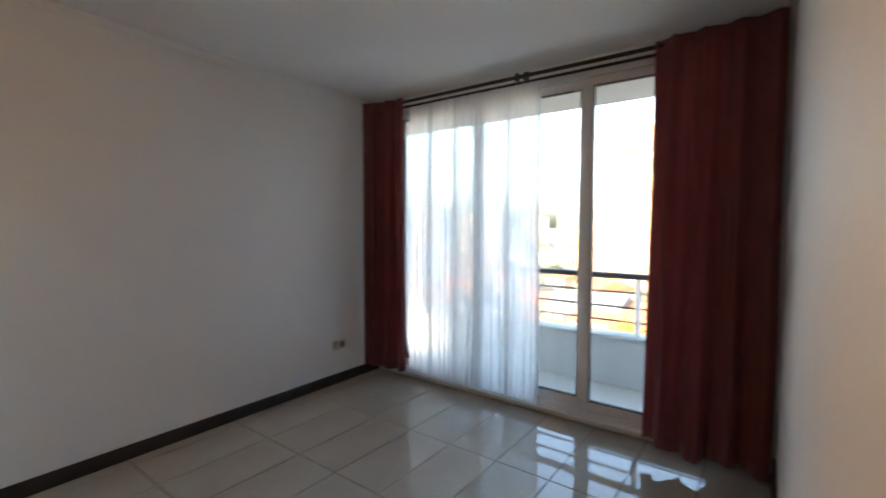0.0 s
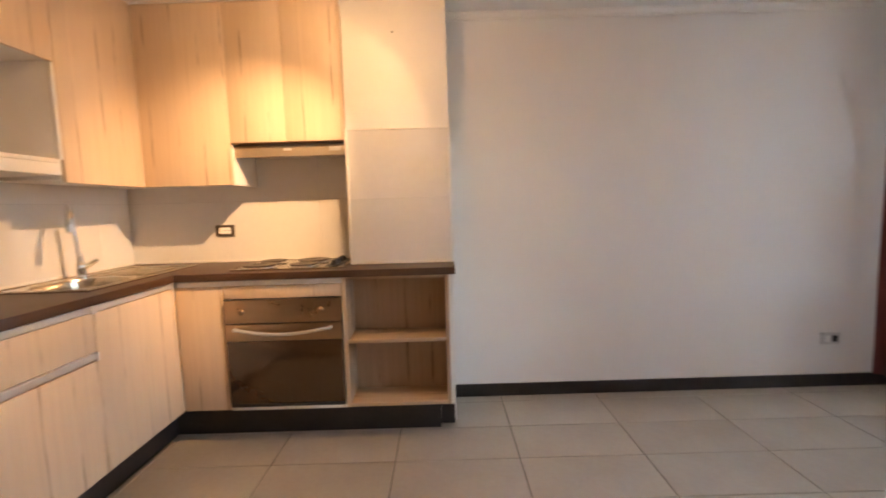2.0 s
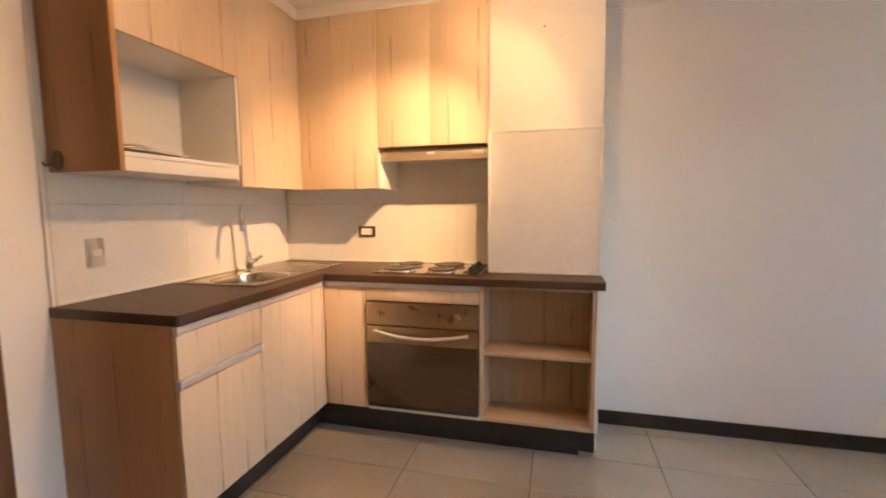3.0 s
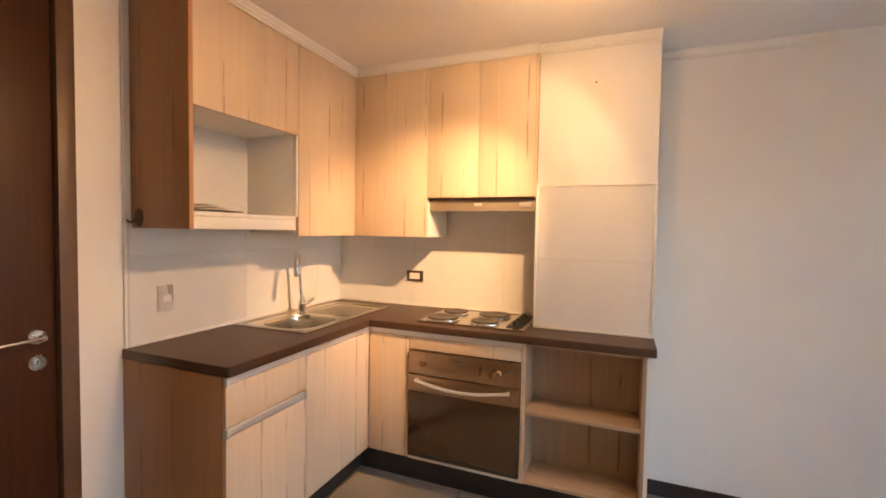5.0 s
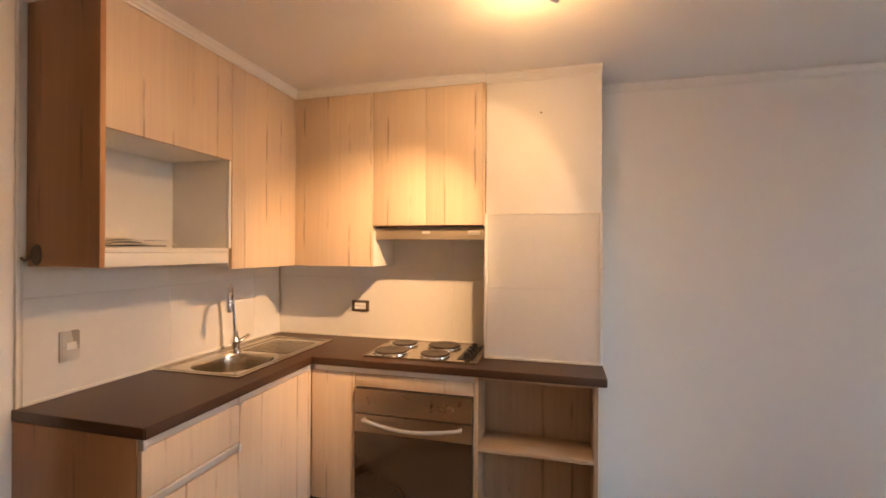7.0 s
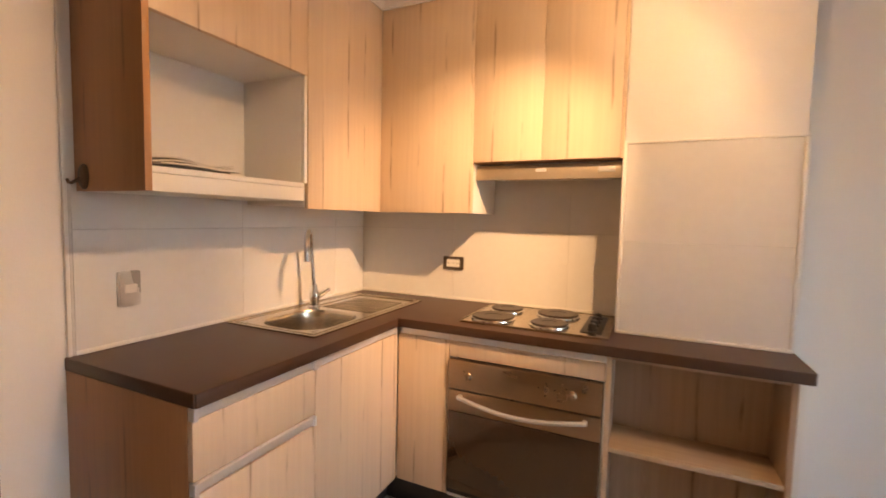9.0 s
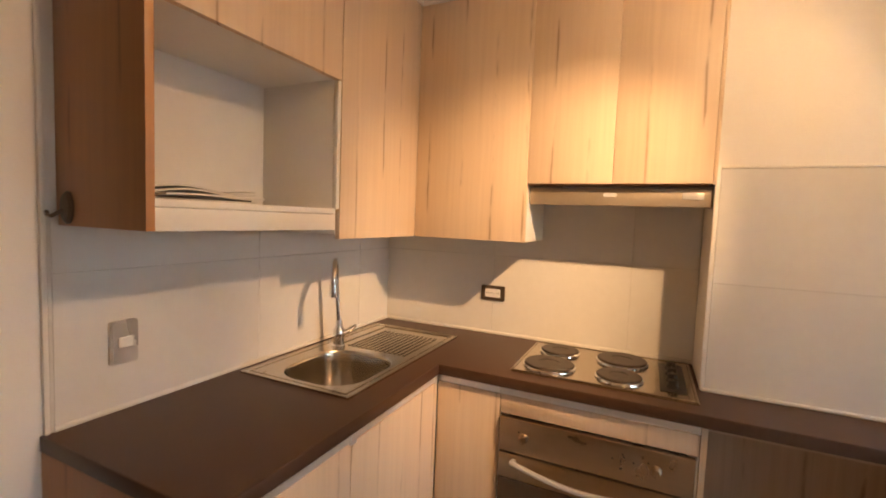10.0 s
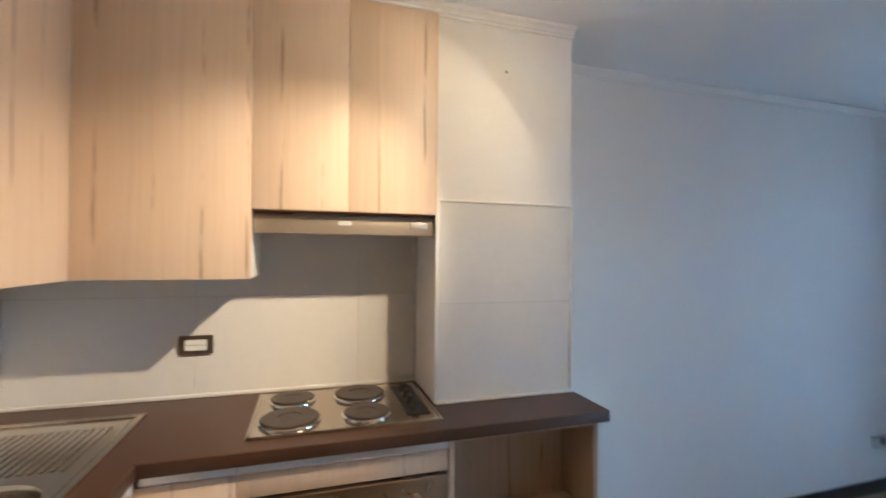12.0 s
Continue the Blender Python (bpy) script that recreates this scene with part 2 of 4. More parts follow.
EARTH = plain("city_ground", (0.07, 0.07, 0.065), (0.14, 0.135, 0.12), 0.9, broad=0.03, fine=0.4, bump=0.1, depth=0.05)
CONC = plain("house_render", (0.15, 0.145, 0.14), (0.22, 0.21, 0.20), 0.85, broad=0.15, fine=3, bump=0.1, random_tone=0.5)
PEACH = plain("peach_facade", (0.22, 0.14, 0.10), (0.28, 0.18, 0.13), 0.85, broad=0.1, fine=2, bump=0.1, random_tone=0.25)
CLAY = plain("clay_roof", (0.17, 0.065, 0.035), (0.24, 0.10, 0.055), 0.85, broad=0.3, fine=5, bump=0.3, depth=0.05, random_tone=0.5)
ZINC = plain("grey_roof", (0.10, 0.10, 0.11), (0.16, 0.16, 0.16), 0.7, broad=0.2, fine=4, bump=0.2, random_tone=0.6)
FARGLASS = plain("far_window_glass", (0.05, 0.06, 0.07), (0.10, 0.11, 0.12), 0.15, broad=0.4, bump=0, random_tone=0.5)
BARK = plain("bark", (0.06, 0.042, 0.03), (0.11, 0.08, 0.055), 0.9, broad=2, fine=14, bump=0.4, depth=0.03)
LEAF = plain("green_leaves", (0.035, 0.06, 0.018), (0.075, 0.105, 0.035), 0.75, broad=0.8, fine=5, bump=0.2, random_tone=0.5)
AUTUMN = plain("autumn_leaves", (0.30, 0.14, 0.035), (0.46, 0.25, 0.06), 0.75, broad=0.8, fine=5, bump=0.2, random_tone=0.3)

# ---- mesh helpers ----


def box(bm, x0, x1, y0, y1, z0, z1, bevel=0.0, seg=2):
    m = Matrix.LocRotScale(((x0 + x1) / 2, (y0 + y1) / 2, (z0 + z1) / 2), None, (abs(x1 - x0), abs(y1 - y0), abs(z1 - z0)))
    vs = bmesh.ops.create_cube(bm, size=1.0, matrix=m)["verts"]
    if bevel:
        es = list({e for v in vs for e in v.link_edges})
        bmesh.ops.bevel(bm, geom=es, offset=bevel, segments=seg, profile=0.5, affect="EDGES")


def rod(bm, a, b, r, r2=None, seg=20):
    a, b = Vector(a), Vector(b)
    turn = (b - a).to_track_quat("Z", "Y").to_matrix().to_4x4()
    bmesh.ops.create_cone(bm, cap_ends=True, segments=seg, radius1=r, radius2=r if r2 is None else r2, depth=(b - a).length,
                          matrix=Matrix.Translation((a + b) / 2) @ turn)


def sweep(bm, points, r, seg=12, taper=None):
    """A round tube through the points."""
    pts = [Vector(p) for p in points]
    rings, up = [], None
    for k, p in enumerate(pts):
        d = (pts[min(k + 1, len(pts) - 1)] - pts[max(k - 1, 0)]).normalized()
        side = d.cross(up if up is not None else Vector((0.31, 0.57, 0.76))).normalized()
        up = side.cross(d).normalized()
        rr = r if taper is None else r + (taper - r) * k / (len(pts) - 1)
        rings.append([bm.verts.new(p + rr * (math.cos(t) * side + math.sin(t) * up)) for t in (2 * math.pi * j / seg for j in range(seg))])
    for a, b in zip(rings, rings[1:]):
        for j in range(seg):
            bm.faces.new((a[j], a[(j + 1) % seg], b[(j + 1) % seg], b[j]))
    bm.faces.new(rings[0][::-1])
    bm.faces.new(rings[-1])


def lathe(bm, profile, m, seg=28):
    """Turns (radius, height) pairs round the z axis of m."""
    rings = [[bm.verts.new(m @ Vector((r * math.cos(t), r * math.sin(t), h))) for t in (2 * math.pi * j / seg for j in range(seg))] for r, h in profile]
    for a, b in zip(rings, rings[1:]):
        for j in range(seg):
            bm.faces.new((a[j], a[(j + 1) % seg], b[(j + 1) % seg], b[j]))
    bm.faces.new(rings[0][::-1])
    bm.faces.new(rings[-1])


def prism(bm, outline, axis, a, b):
    """An outline of pairs in the two other axes, drawn out along axis from a to b."""
    def place(p, h):
        return {"x": (h, *p), "y": (p[0], h, p[1]), "z": (*p, h)}[axis]
    lo, hi = [bm.verts.new(place(p, a)) for p in outline], [bm.verts.new(place(p, b)) for p in outline]
    n = len(outline)
    for k in range(n):
        bm.faces.new((lo[k], lo[(k + 1) % n], hi[(k + 1) % n], hi[k]))
    bm.faces.new(lo[::-1])
    bm.faces.new(hi)


def round_rect(x0, x1, y0, y1, r, seg=5):
    out = []
    for cx, cy, t0 in ((x1 - r, y1 - r, 0), (x0 + r, y1 - r, 90), (x0 + r, y0 + r, 180), (x1 - r, y0 + r, 270)):
        out += [(cx + r * math.cos(radians(t0 + 90 * k / seg)), cy + r * math.sin(radians(t0 + 90 * k / seg))) for k in range(seg + 1)]
    return out


def to_mesh(name, bm, material, shift=Vector()):
    bmesh.ops.recalc_face_normals(bm, faces=bm.faces)
    me = bpy.data.meshes.new(name)
    if shift.length:
        bmesh.ops.translate(bm, verts=bm.verts, vec=-shift)
    bm.to_mesh(me)
    bm.free()
    me.materials.append(material)
    for p in me.polygons:
        p.use_smooth = True
    me.set_sharp_from_angle(angle=radians(32))
    return me


def world_place(ob):
    return ob.location + (world_place(ob.parent) if ob.parent else Vector())


def part(name, bm, material, parent, label=""):
    """Links a bmesh, given in the world's metres, as one mesh under a thing or a part."""
    ob = new(name, to_mesh(name, bm, material, world_place(parent)))
    ob.parent = parent
    return tagged(ob, label)


def thing(name, at, label, category, group="", kind=""):
    ob = new(name)
    ob.location = at
    return tagged(ob, label, category, group, kind)


def solid(name, bm, material, label, category, kind="", group=""):
    return tagged(new(name, to_mesh(name, bm, material)), label, category, group, kind)


def boxed(name, material, parent, dims, bevel=0.0015, label=""):
    bm = bmesh.new()
    box(bm, *dims, bevel)
    return part(name, bm, material, parent, label)

# ---- the large structure ----
CEILING, XW, YS = 2.31, 4.74, -2.825
HALL = -7.0


def shell():
    bm = bmesh.new()
    box(bm, -0.2, XW, HALL - 0.2, 0.2, -0.2, -0.006)
    fl = solid("floor", bm, FGROUT, "beige polished porcelain tile floor with dark joints", "floor", "structure")
    bm = bmesh.new()
    box(bm, -0.2, XW + 0.2, HALL - 0.2, 0.2, CEILING, CEILING + 0.2)
    solid("ceiling", bm, CEIL, "smooth white painted plaster ceiling", "ceiling", "structure")
    bm = bmesh.new()
    box(bm, -0.2, XW + 0.2, 0.0, 0.2, -0.2, CEILING)
    wn = solid("wall_north", bm, WALL, "plain off-white painted wall behind the cooker", "wall", "structure")
    # west wall, with the entrance door's opening
    bm = bmesh.new()
    box(bm, -0.2, 0.0, -1.60, 0.0, -0.2, CEILING)
    box(bm, -0.2, 0.0, HALL, -2.50, -0.2, CEILING)
    box(bm, -0.2, 0.0, -2.50, -1.60, 2.235, CEILING)
    ww = solid("wall_west", bm, WALL, "off-white painted wall with the entrance door", "wall", "structure")
    # east wall, with the balcony window's opening
    bm = bmesh.new()
    box(bm, XW, XW + 0.2, -0.18, 0.0, -0.2, CEILING)
    box(bm, XW, XW + 0.2, YS, -2.62, -0.2, CEILING)
    box(bm, XW, XW + 0.2, -2.62, -0.18, 2.24, CEILING)
    box(bm, XW, XW + 0.2, -2.62, -0.18, -0.2, 0.03)
    solid("wall_east", bm, WALL, "off-white painted wall around the balcony window", "wall", "structure")
    bm = bmesh.new()
    box(bm, 2.15, XW + 0.2, YS - 0.15, YS, -0.2, CEILING, 0.004)
    solid("wall_south", bm, WALL, "off-white painted partition wall of the living room", "wall", "structure")
    bm = bmesh.new()
    box(bm, 2.15, 2.30, HALL, YS - 0.15, -0.2, CEILING)
    solid("wall_hall_east", bm, WALL, "off-white painted wall of the entrance hall", "wall", "structure")
    bm = bmesh.new()
    box(bm, -0.2, 2.30, HALL - 0.2, HALL, -0.2, CEILING)
    solid("wall_hall_south", bm, WALL, "off-white painted end wall of the entrance hall", "wall", "structure")
    bm = bmesh.new()
    box(bm, 1.392, 1.94, -0.295, 0.0, 0.0, CEILING, 0.003)
    col = solid("wall_duct", bm, WALL, "off-white boxed-in service duct beside the cooker", "wall", "structure")
    return fl, wn, ww, col


FLOOR, NORTH, WEST, DUCT = shell()


def skirting(name, dims):
    bm = bmesh.new()
    box(bm, *dims, 0.003)
    solid(name, bm, BLACK, "black skirting board along the wall", "skirting board", "structure")


skirting("baseboard", (1.94, XW, -0.010, 0.0, 0.0, 0.080))
skirting("baseboard_south", (2.15, XW, YS, YS + 0.014, 0.0, 0.085))
skirting("baseboard_hall", (2.136, 2.15, HALL, YS, 0.0, 0.085))
skirting("baseboard_west", (0.0, 0.014, HALL, -2.56, 0.0, 0.085))


def cove(name, a, b, out):
    """A small stepped ceiling moulding from a to b (plan), standing out along out."""
    a, b, out = Vector((*a, 0)), Vector((*b, 0)), Vector((*out, 0))
    prof = [(0.0, -0.040), (0.008, -0.040), (0.010, -0.031), (0.015, -0.029), (0.018, -0.019), (0.027, -0.011), (0.029, 0.0), (0.0, 0.0)]
    bm = bmesh.new()
    ends = [[bm.verts.new(p + out * o + Vector((0, 0, CEILING + h))) for o, h in prof] for p in (a, b)]
    n = len(prof)
    for k in range(n):
        bm.faces.new((ends[0][k], ends[0][(k + 1) % n], ends[1][(k + 1) % n], ends[1][k]))
    bm.faces.new(ends[0][::-1])
    bm.faces.new(ends[1])
    solid(name, bm, TRIM, "slim cream plaster ceiling moulding", "moulding", "structure")


cove("trim_north", (1.94, 0), (XW, 0), (0, -1))
cove("trim_duct", (1.392, -0.295), (1.94, -0.295), (0, -1))
cove("trim_uppers_north", (0.325, -0.322), (1.392, -0.322), (0, -1))
cove("trim_uppers_west", (0.325, -0.322), (0.325, -1.44), (1, 0))
cove("trim_uppers_end", (0.361, -1.402), (0.0, -1.402), (0, -1))
cove("trim_west", (0.0, -1.438), (0.0, HALL), (1, 0))
cove("trim_south", (2.15, YS), (XW, YS), (0, 1))

# ---- entrance door ----


def entrance_door():
    d = thing("door_1", (0, -2.05, 0), "dark brown veneered entrance door, closed, in a brown frame", "door", kind="structure")
    for name, dims in (("door_frame", (-0.15, 0.012, -1.648, -1.592, 0, 2.245)), ("door_frame", (-0.15, 0.012, -2.508, -2.452, 0, 2.245)),
                       ("door_frame", (-0.15, 0.012, -2.452, -1.648, 2.19, 2.245))):
        boxed(name, FRAMEWOOD, d, dims, 0.004)
    leaf = boxed("door_leaf", DOORWOOD, d, (-0.055, -0.012, -2.45, -1.65, 0.006, 2.188), 0.003, "dark veneered door leaf")
    bm = bmesh.new()
    m = Matrix.Translation((-0.012, -1.705, 1.005)) @ pose(0, 0, 0, 0, 90, 0)
    lathe(bm, [(0.026, 0.0), (0.026, 0.005), (0.022, 0.009), (0.0105, 0.010), (0.0095, 0.045)], m)
    sweep(bm, [(0.03, -1.705, 1.005), (0.036, -1.712, 1.005), (0.038, -1.73, 1.005), (0.038, -1.835, 1.003)], 0.006)
    part("door_handle", bm, CHROME, leaf, "satin chrome lever handle")
    bm = bmesh.new()
    m = Matrix.Translation((-0.012, -1.705, 0.918)) @ pose(0, 0, 0, 0, 90, 0)
    lathe(bm, [(0.027, 0.0), (0.027, 0.006), (0.022, 0.01), (0.012, 0.010), (0.012, 0.016)], m)
    box(bm, 0.003, 0.006, -1.7065, -1.7035, 0.911, 0.925)
    part("lock_cylinder", bm, CHROME, leaf, "round chrome lock rosette")
    bm = bmesh.new()
    box(bm, -0.0125, 0.004, -1.712, -1.676, 2.135, 2.165, 0.004)
    rod(bm, (0.0, -1.694, 2.15), (0.014, -1.694, 2.15), 0.008)
    part("latch", bm, CHROME, leaf, "small chrome latch")


entrance_door()

# ---- balcony window ----


def balcony_window():
    w = thing("window_1", (XW + 0.06, -1.4, 0.03), "white sliding balcony window, closed, with clear glass", "window", kind="structure")
    x0, x1 = XW + 0.01, XW + 0.10
    for dims in ((x0, x1, -2.62, -0.18, 0.03, 0.075), (x0, x1, -2.62, -0.18, 2.195, 2.24), (x0, x1, -0.225, -0.18, 0.075, 2.195), (x0, x1, -2.62, -2.575, 0.075, 2.195)):
        boxed("window_frame", PVC, w, dims, 0.004)
    boxed("window_sill", PVC, w, (XW - 0.035, XW + 0.01, -2.62, -0.18, 0.03, 0.05), 0.004, "low white threshold with a track")
    leaves = ((-1.035, -0.225, x0 + 0.008), (-1.820, -0.965, x0 + 0.046), (-2.575, -1.80, x0 + 0.008))
    for ya, yb, x in leaves:
        sash = thing("sash", (x, (ya + yb) / 2, 0.075), "", "")
        sash.parent = w
        sash.location = sash.location - w.location
        s = 0.056
        for dims in ((ya, yb, 0.078, 0.138), (ya, yb, 2.14, 2.192)):
            boxed("rail", PVC, sash, (x, x + 0.034, *dims), 0.004)
        for dims in ((ya, ya + s, 0.138, 2.14), (yb - s, yb, 0.138, 2.14)):
            boxed("stile", PVC, sash, (x, x + 0.034, *dims), 0.004)
        for dims in ((ya + s, yb - s, 0.138, 0.145), (ya + s, yb - s, 2.133, 2.14)):
            boxed("gasket", GASKET, sash, (x + 0.004, x + 0.03, *dims), 0.0)
        for dims in ((ya + s, ya + s + 0.005, 0.145, 2.133), (yb - s - 0.005, yb - s, 0.145, 2.133)):
            boxed("gasket", GASKET, sash, (x + 0.004, x + 0.03, *dims), 0.0)
        pane = boxed("pane", GLASS, sash, (x + 0.014, x + 0.019, ya + s, yb - s, 0.138, 2.14), 0.0, "clear window glass")
        pane.visible_shadow = False


balcony_window()


def fabric(name, path, z_top, z_bottom, folds, depth, material, label, group="", flare=0.0, thickness=0.0015, hem=0.0, bunches=0.0):
    """A hung curtain along a plan path, with folds that deepen towards the hem; bunches: how often the cloth gathers."""
    bm = bmesh.new()
    nu, nv = folds * 14, 26
    pts = [Vector((*p, 0)) for p in path]
    seg = [(b - a).length for a, b in zip(pts, pts[1:])]
    total = sum(seg)

    def on_path(s):
        s *= total
        for a, b, l in zip(pts, pts[1:], seg):
            if s <= l + 1e-9:
                return a.lerp(b, s / l), (b - a).normalized()
            s -= l
        return pts[-1], (pts[-1] - pts[-2]).normalized()
    rows = []
    for j in range(nv + 1):
        v = j / nv
        row = []
        for i in range(nu + 1):
            u = i / nu
            s = u
            if bunches:
                turn = 2 * math.pi * bunches
                s = u - (math.sin(turn * u + 0.8 + 0.25 * math.sin(2.4 * v)) - math.sin(0.8)) * 0.93 / turn
                s = min(max(s, 0.0), 1.0)
            p, d = on_path(s)
            side = Vector((-d.y, d.x, 0))
            warp = u + 0.018 * noise.noise((u * 9, v * 1.1, folds))
            wave = math.sin(2 * math.pi * folds * warp) + 0.35 * math.sin(2 * math.pi * folds * 2.3 * warp + 2.0 * v)
            amp = depth * (0.45 + 0.55 * v ** 0.6) * (0.75 + 0.5 * noise.noise((u * 5, 3.1, v)))
            q = p + side * (wave * amp + flare * v * v) + d * 0.02 * noise.noise((u * 6, v * 2, 7.7)) * v
            q.z = z_top + (z_bottom - z_top) * v + v * hem * math.sin(u * 9.0 + 1.2) + 0.006 * noise.noise((u * 30, v, 1.0))
            row.append(bm.verts.new(q))
        rows.append(row)
    for a, b in zip(rows, rows[1:]):
        for i in range(nu):
            bm.faces.new((a[i], a[i + 1], b[i + 1], b[i]))
    t = thing(name, (*path[0], z_top), label, "curtain", group)
    ob = part("fabric", bm, material, t)
    for p in ob.data.polygons:
        p.use_smooth = True
    if thickness:
        so = ob.modifiers.new("thickness", "SOLIDIFY")
        so.thickness = thickness
    return t


fabric("curtain", [(4.50, -0.075), (4.56, -0.16), (4.585, -0.44)], 2.255, 0.10, 3, 0.040, RED, "wine red full-length curtain drawn to the wall", "window curtains", thickness=0.002)
fabric("curtain", [(4.585, -2.235), (4.56, -2.40), (4.54, -2.80)], 2.255, 0.085, 4, 0.046, RED, "wine red full-length curtain pulled aside in loose folds", "window curtains", flare=-0.05, thickness=0.002, hem=0.02)
fabric("sheer_curtain", [(4.67, -0.425), (4.67, -1.55)], 2.205, 0.075, 32, 0.020, SHEER, "white translucent voile curtain hanging before the glass in loose bunches", "", thickness=0.0, hem=0.012, bunches=5.0)


def curtain_rods():
    t = thing("curtain_rod", (4.67, -1.4, 2.24), "double dark metal curtain rod fixed under the ceiling", "curtain rod")
    for x, z, r in ((4.60, 2.230, 0.012), (4.67, 2.214, 0.009)):
        bm = bmesh.new()
        rod(bm, (x, -0.04, z), (x, -2.78, z), r)
        part("rod", bm, RODPAINT, t)
    for y in (-0.12, -1.41, -2.70):
        bm = bmesh.new()
        box(bm, 4.725, 4.74, y - 0.018, y + 0.018, 2.245, 2.30, 0.003)
        box(bm, 4.59, 4.726, y - 0.007, y + 0.007, 2.243, 2.255, 0.002)
        box(bm, 4.588, 4.613, y - 0.013, y + 0.013, 2.202, 2.250, 0.004)
        part("bracket", bm, RODPAINT, t)


curtain_rods()

# ---- kitchen: wall units ----
UX, UY = 0.325, -0.322        # fronts of the wall units on the west and north walls
BX, BY = 0.544, -0.506          # fronts of the base units
CT = 0.90                     # top of the worktop


def wall_units():
    # open niche below a flap, at the free end of the run
    c = thing("wall_cabinet", (0.15, -1.11, 1.375), "oak laminate wall cabinet with an open white niche below its door", "cabinet", "wall cabinets")
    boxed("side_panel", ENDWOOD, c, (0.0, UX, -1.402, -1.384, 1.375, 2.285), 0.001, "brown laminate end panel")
    boxed("side_panel", BOARD, c, (0.0, UX - 0.019, -0.830, -0.814, 1.375, 2.285), 0.001)
    boxed("back_panel", BOARD, c, (0.002, 0.012, -1.384, -0.830, 1.40, 2.285), 0.0, "white back board")
    boxed("shelf", BOARD, c, (0.012, UX - 0.004, -1.384, -0.830, 1.424, 1.440), 0.001, "white bottom shelf")
    boxed("valance", BOARD, c, (0.012, UX - 0.004, -1.384, -0.830, 1.375, 1.4225), 0.001, "white strip below the shelf")
    boxed("shelf", BOARD, c, (0.012, UX - 0.020, -1.384, -0.830, 1.835, 1.853), 0.001)
    boxed("edge_strip", BOARD, c, (UX - 0.019, UX - 0.001, -0.830, -0.816, 1.440, 1.832), 0.001)
    boxed("top_panel", BOARD, c, (0.012, UX - 0.02, -1.384, -0.830, 2.268, 2.285), 0.0)
    boxed("door", WOOD, c, (UX - 0.018, UX, -1.384, -0.815, 1.834, 2.282), 0.0012)
    # closed tall unit up to the corner
    c = thing("wall_cabinet", (0.15, -0.57, 1.35), "tall oak laminate wall cabinet with a closed door", "cabinet", "wall cabinets")
    boxed("carcass", BOARD, c, (0.0, UX - 0.019, -0.813, UY, 1.36, 2.285), 0.001)
    boxed("door", WOOD, c, (UX - 0.018, UX, -0.812, UY + 0.001, 1.346, 2.282), 0.0012)
    # corner unit on the north wall
    c = thing("wall_cabinet", (0.55, -0.15, 1.35), "tall oak laminate corner cabinet with a closed door", "cabinet", "wall cabinets")
    boxed("carcass", BOARD, c, (0.0, 0.771, UY + 0.019, 0.0, 1.36, 2.285), 0.001)
    boxed("side_panel", BOARD, c, (0.772, 0.7895, UY + 0.018, 0.0, 1.346, 2.285), 0.001, "white melamine side panel")
    boxed("door", WOOD, c, (UX + 0.001, 0.7905, UY, UY + 0.018, 1.346, 2.282), 0.0012)
    # short unit above the hood
    c = thing("wall_cabinet", (1.09, -0.15, 1.56), "oak laminate cabinet with two doors above the hood", "cabinet", "wall cabinets")
    # carcass coloured dark to stand for the shade between doors and hood
    boxed("carcass", ENDWOOD, c, (0.79, 1.374, UY + 0.019, 0.0, 1.561, 2.285), 0.001, "brown carcass, its underside dark in place of shade")
    boxed("door", WOOD, c, (0.7915, 1.0845, UY, UY + 0.018, 1.564, 2.282), 0.0012)
    boxed("door", WOOD, c, (1.0855, 1.379, UY, UY + 0.018, 1.564, 2.282), 0.0012)
    boxed("filler", WOOD, c, (1.3805, 1.391, UY + 0.006, UY + 0.022, 1.561, 2.282), 0.001)


wall_units()


def range_hood():
    h = thing("range_hood", (1.085, -0.15, 1.50), "slim stainless steel pull-out cooker hood under the cabinet", "hood")
    boxed("body", SILVERPL, h, (0.80, 1.389, -0.262, -0.004, 1.512, 1.5595), 0.002)
    boxed("front_panel", HOODFRONT, h, (0.795, 1.388, -0.286, -0.264, 1.490, 1.551), 0.003, "brushed steel front strip")
    boxed("filter", ALU, h, (0.84, 1.33, -0.25, -0.04, 1.506, 1.5115), 0.001, "aluminium grease filter")
    bm = bmesh.new()
    prism(bm, round_rect(1.055, 1.10, 1.521, 1.535, 0.006), "y", -0.2876, -0.285)
    part("badge", bm, ALU, h, "small plain maker's plate")
    boxed("switch_strip", SILVERPL, h, (1.30, 1.362, -0.2885, -0.285, 1.515, 1.537), 0.001)


range_hood()


def handle_profile(parent, along, a, b, front, z, label="brushed aluminium edge handle"):
    """A flat aluminium grip with a small lip and capped ends; along: the axis it runs on."""
    prof = [(-0.015, 0.0), (-0.002, 0.0), (0.002, -0.003), (0.003, -0.023), (0.0, -0.028), (-0.015, -0.031)]
    bm = bmesh.new()
    if along == "y":
        prism(bm, [(front + o, z + h) for o, h in prof], "y", a, b)
        for c in (a + 0.005, b - 0.005):
            box(bm, front - 0.015, front + 0.008, c - 0.006, c + 0.006, z - 0.0315, z, 0.001)
    else:
        prism(bm, [(front - o, z + h) for o, h in prof], "x", a, b)
    return part("handle", bm, ALU, parent, label)


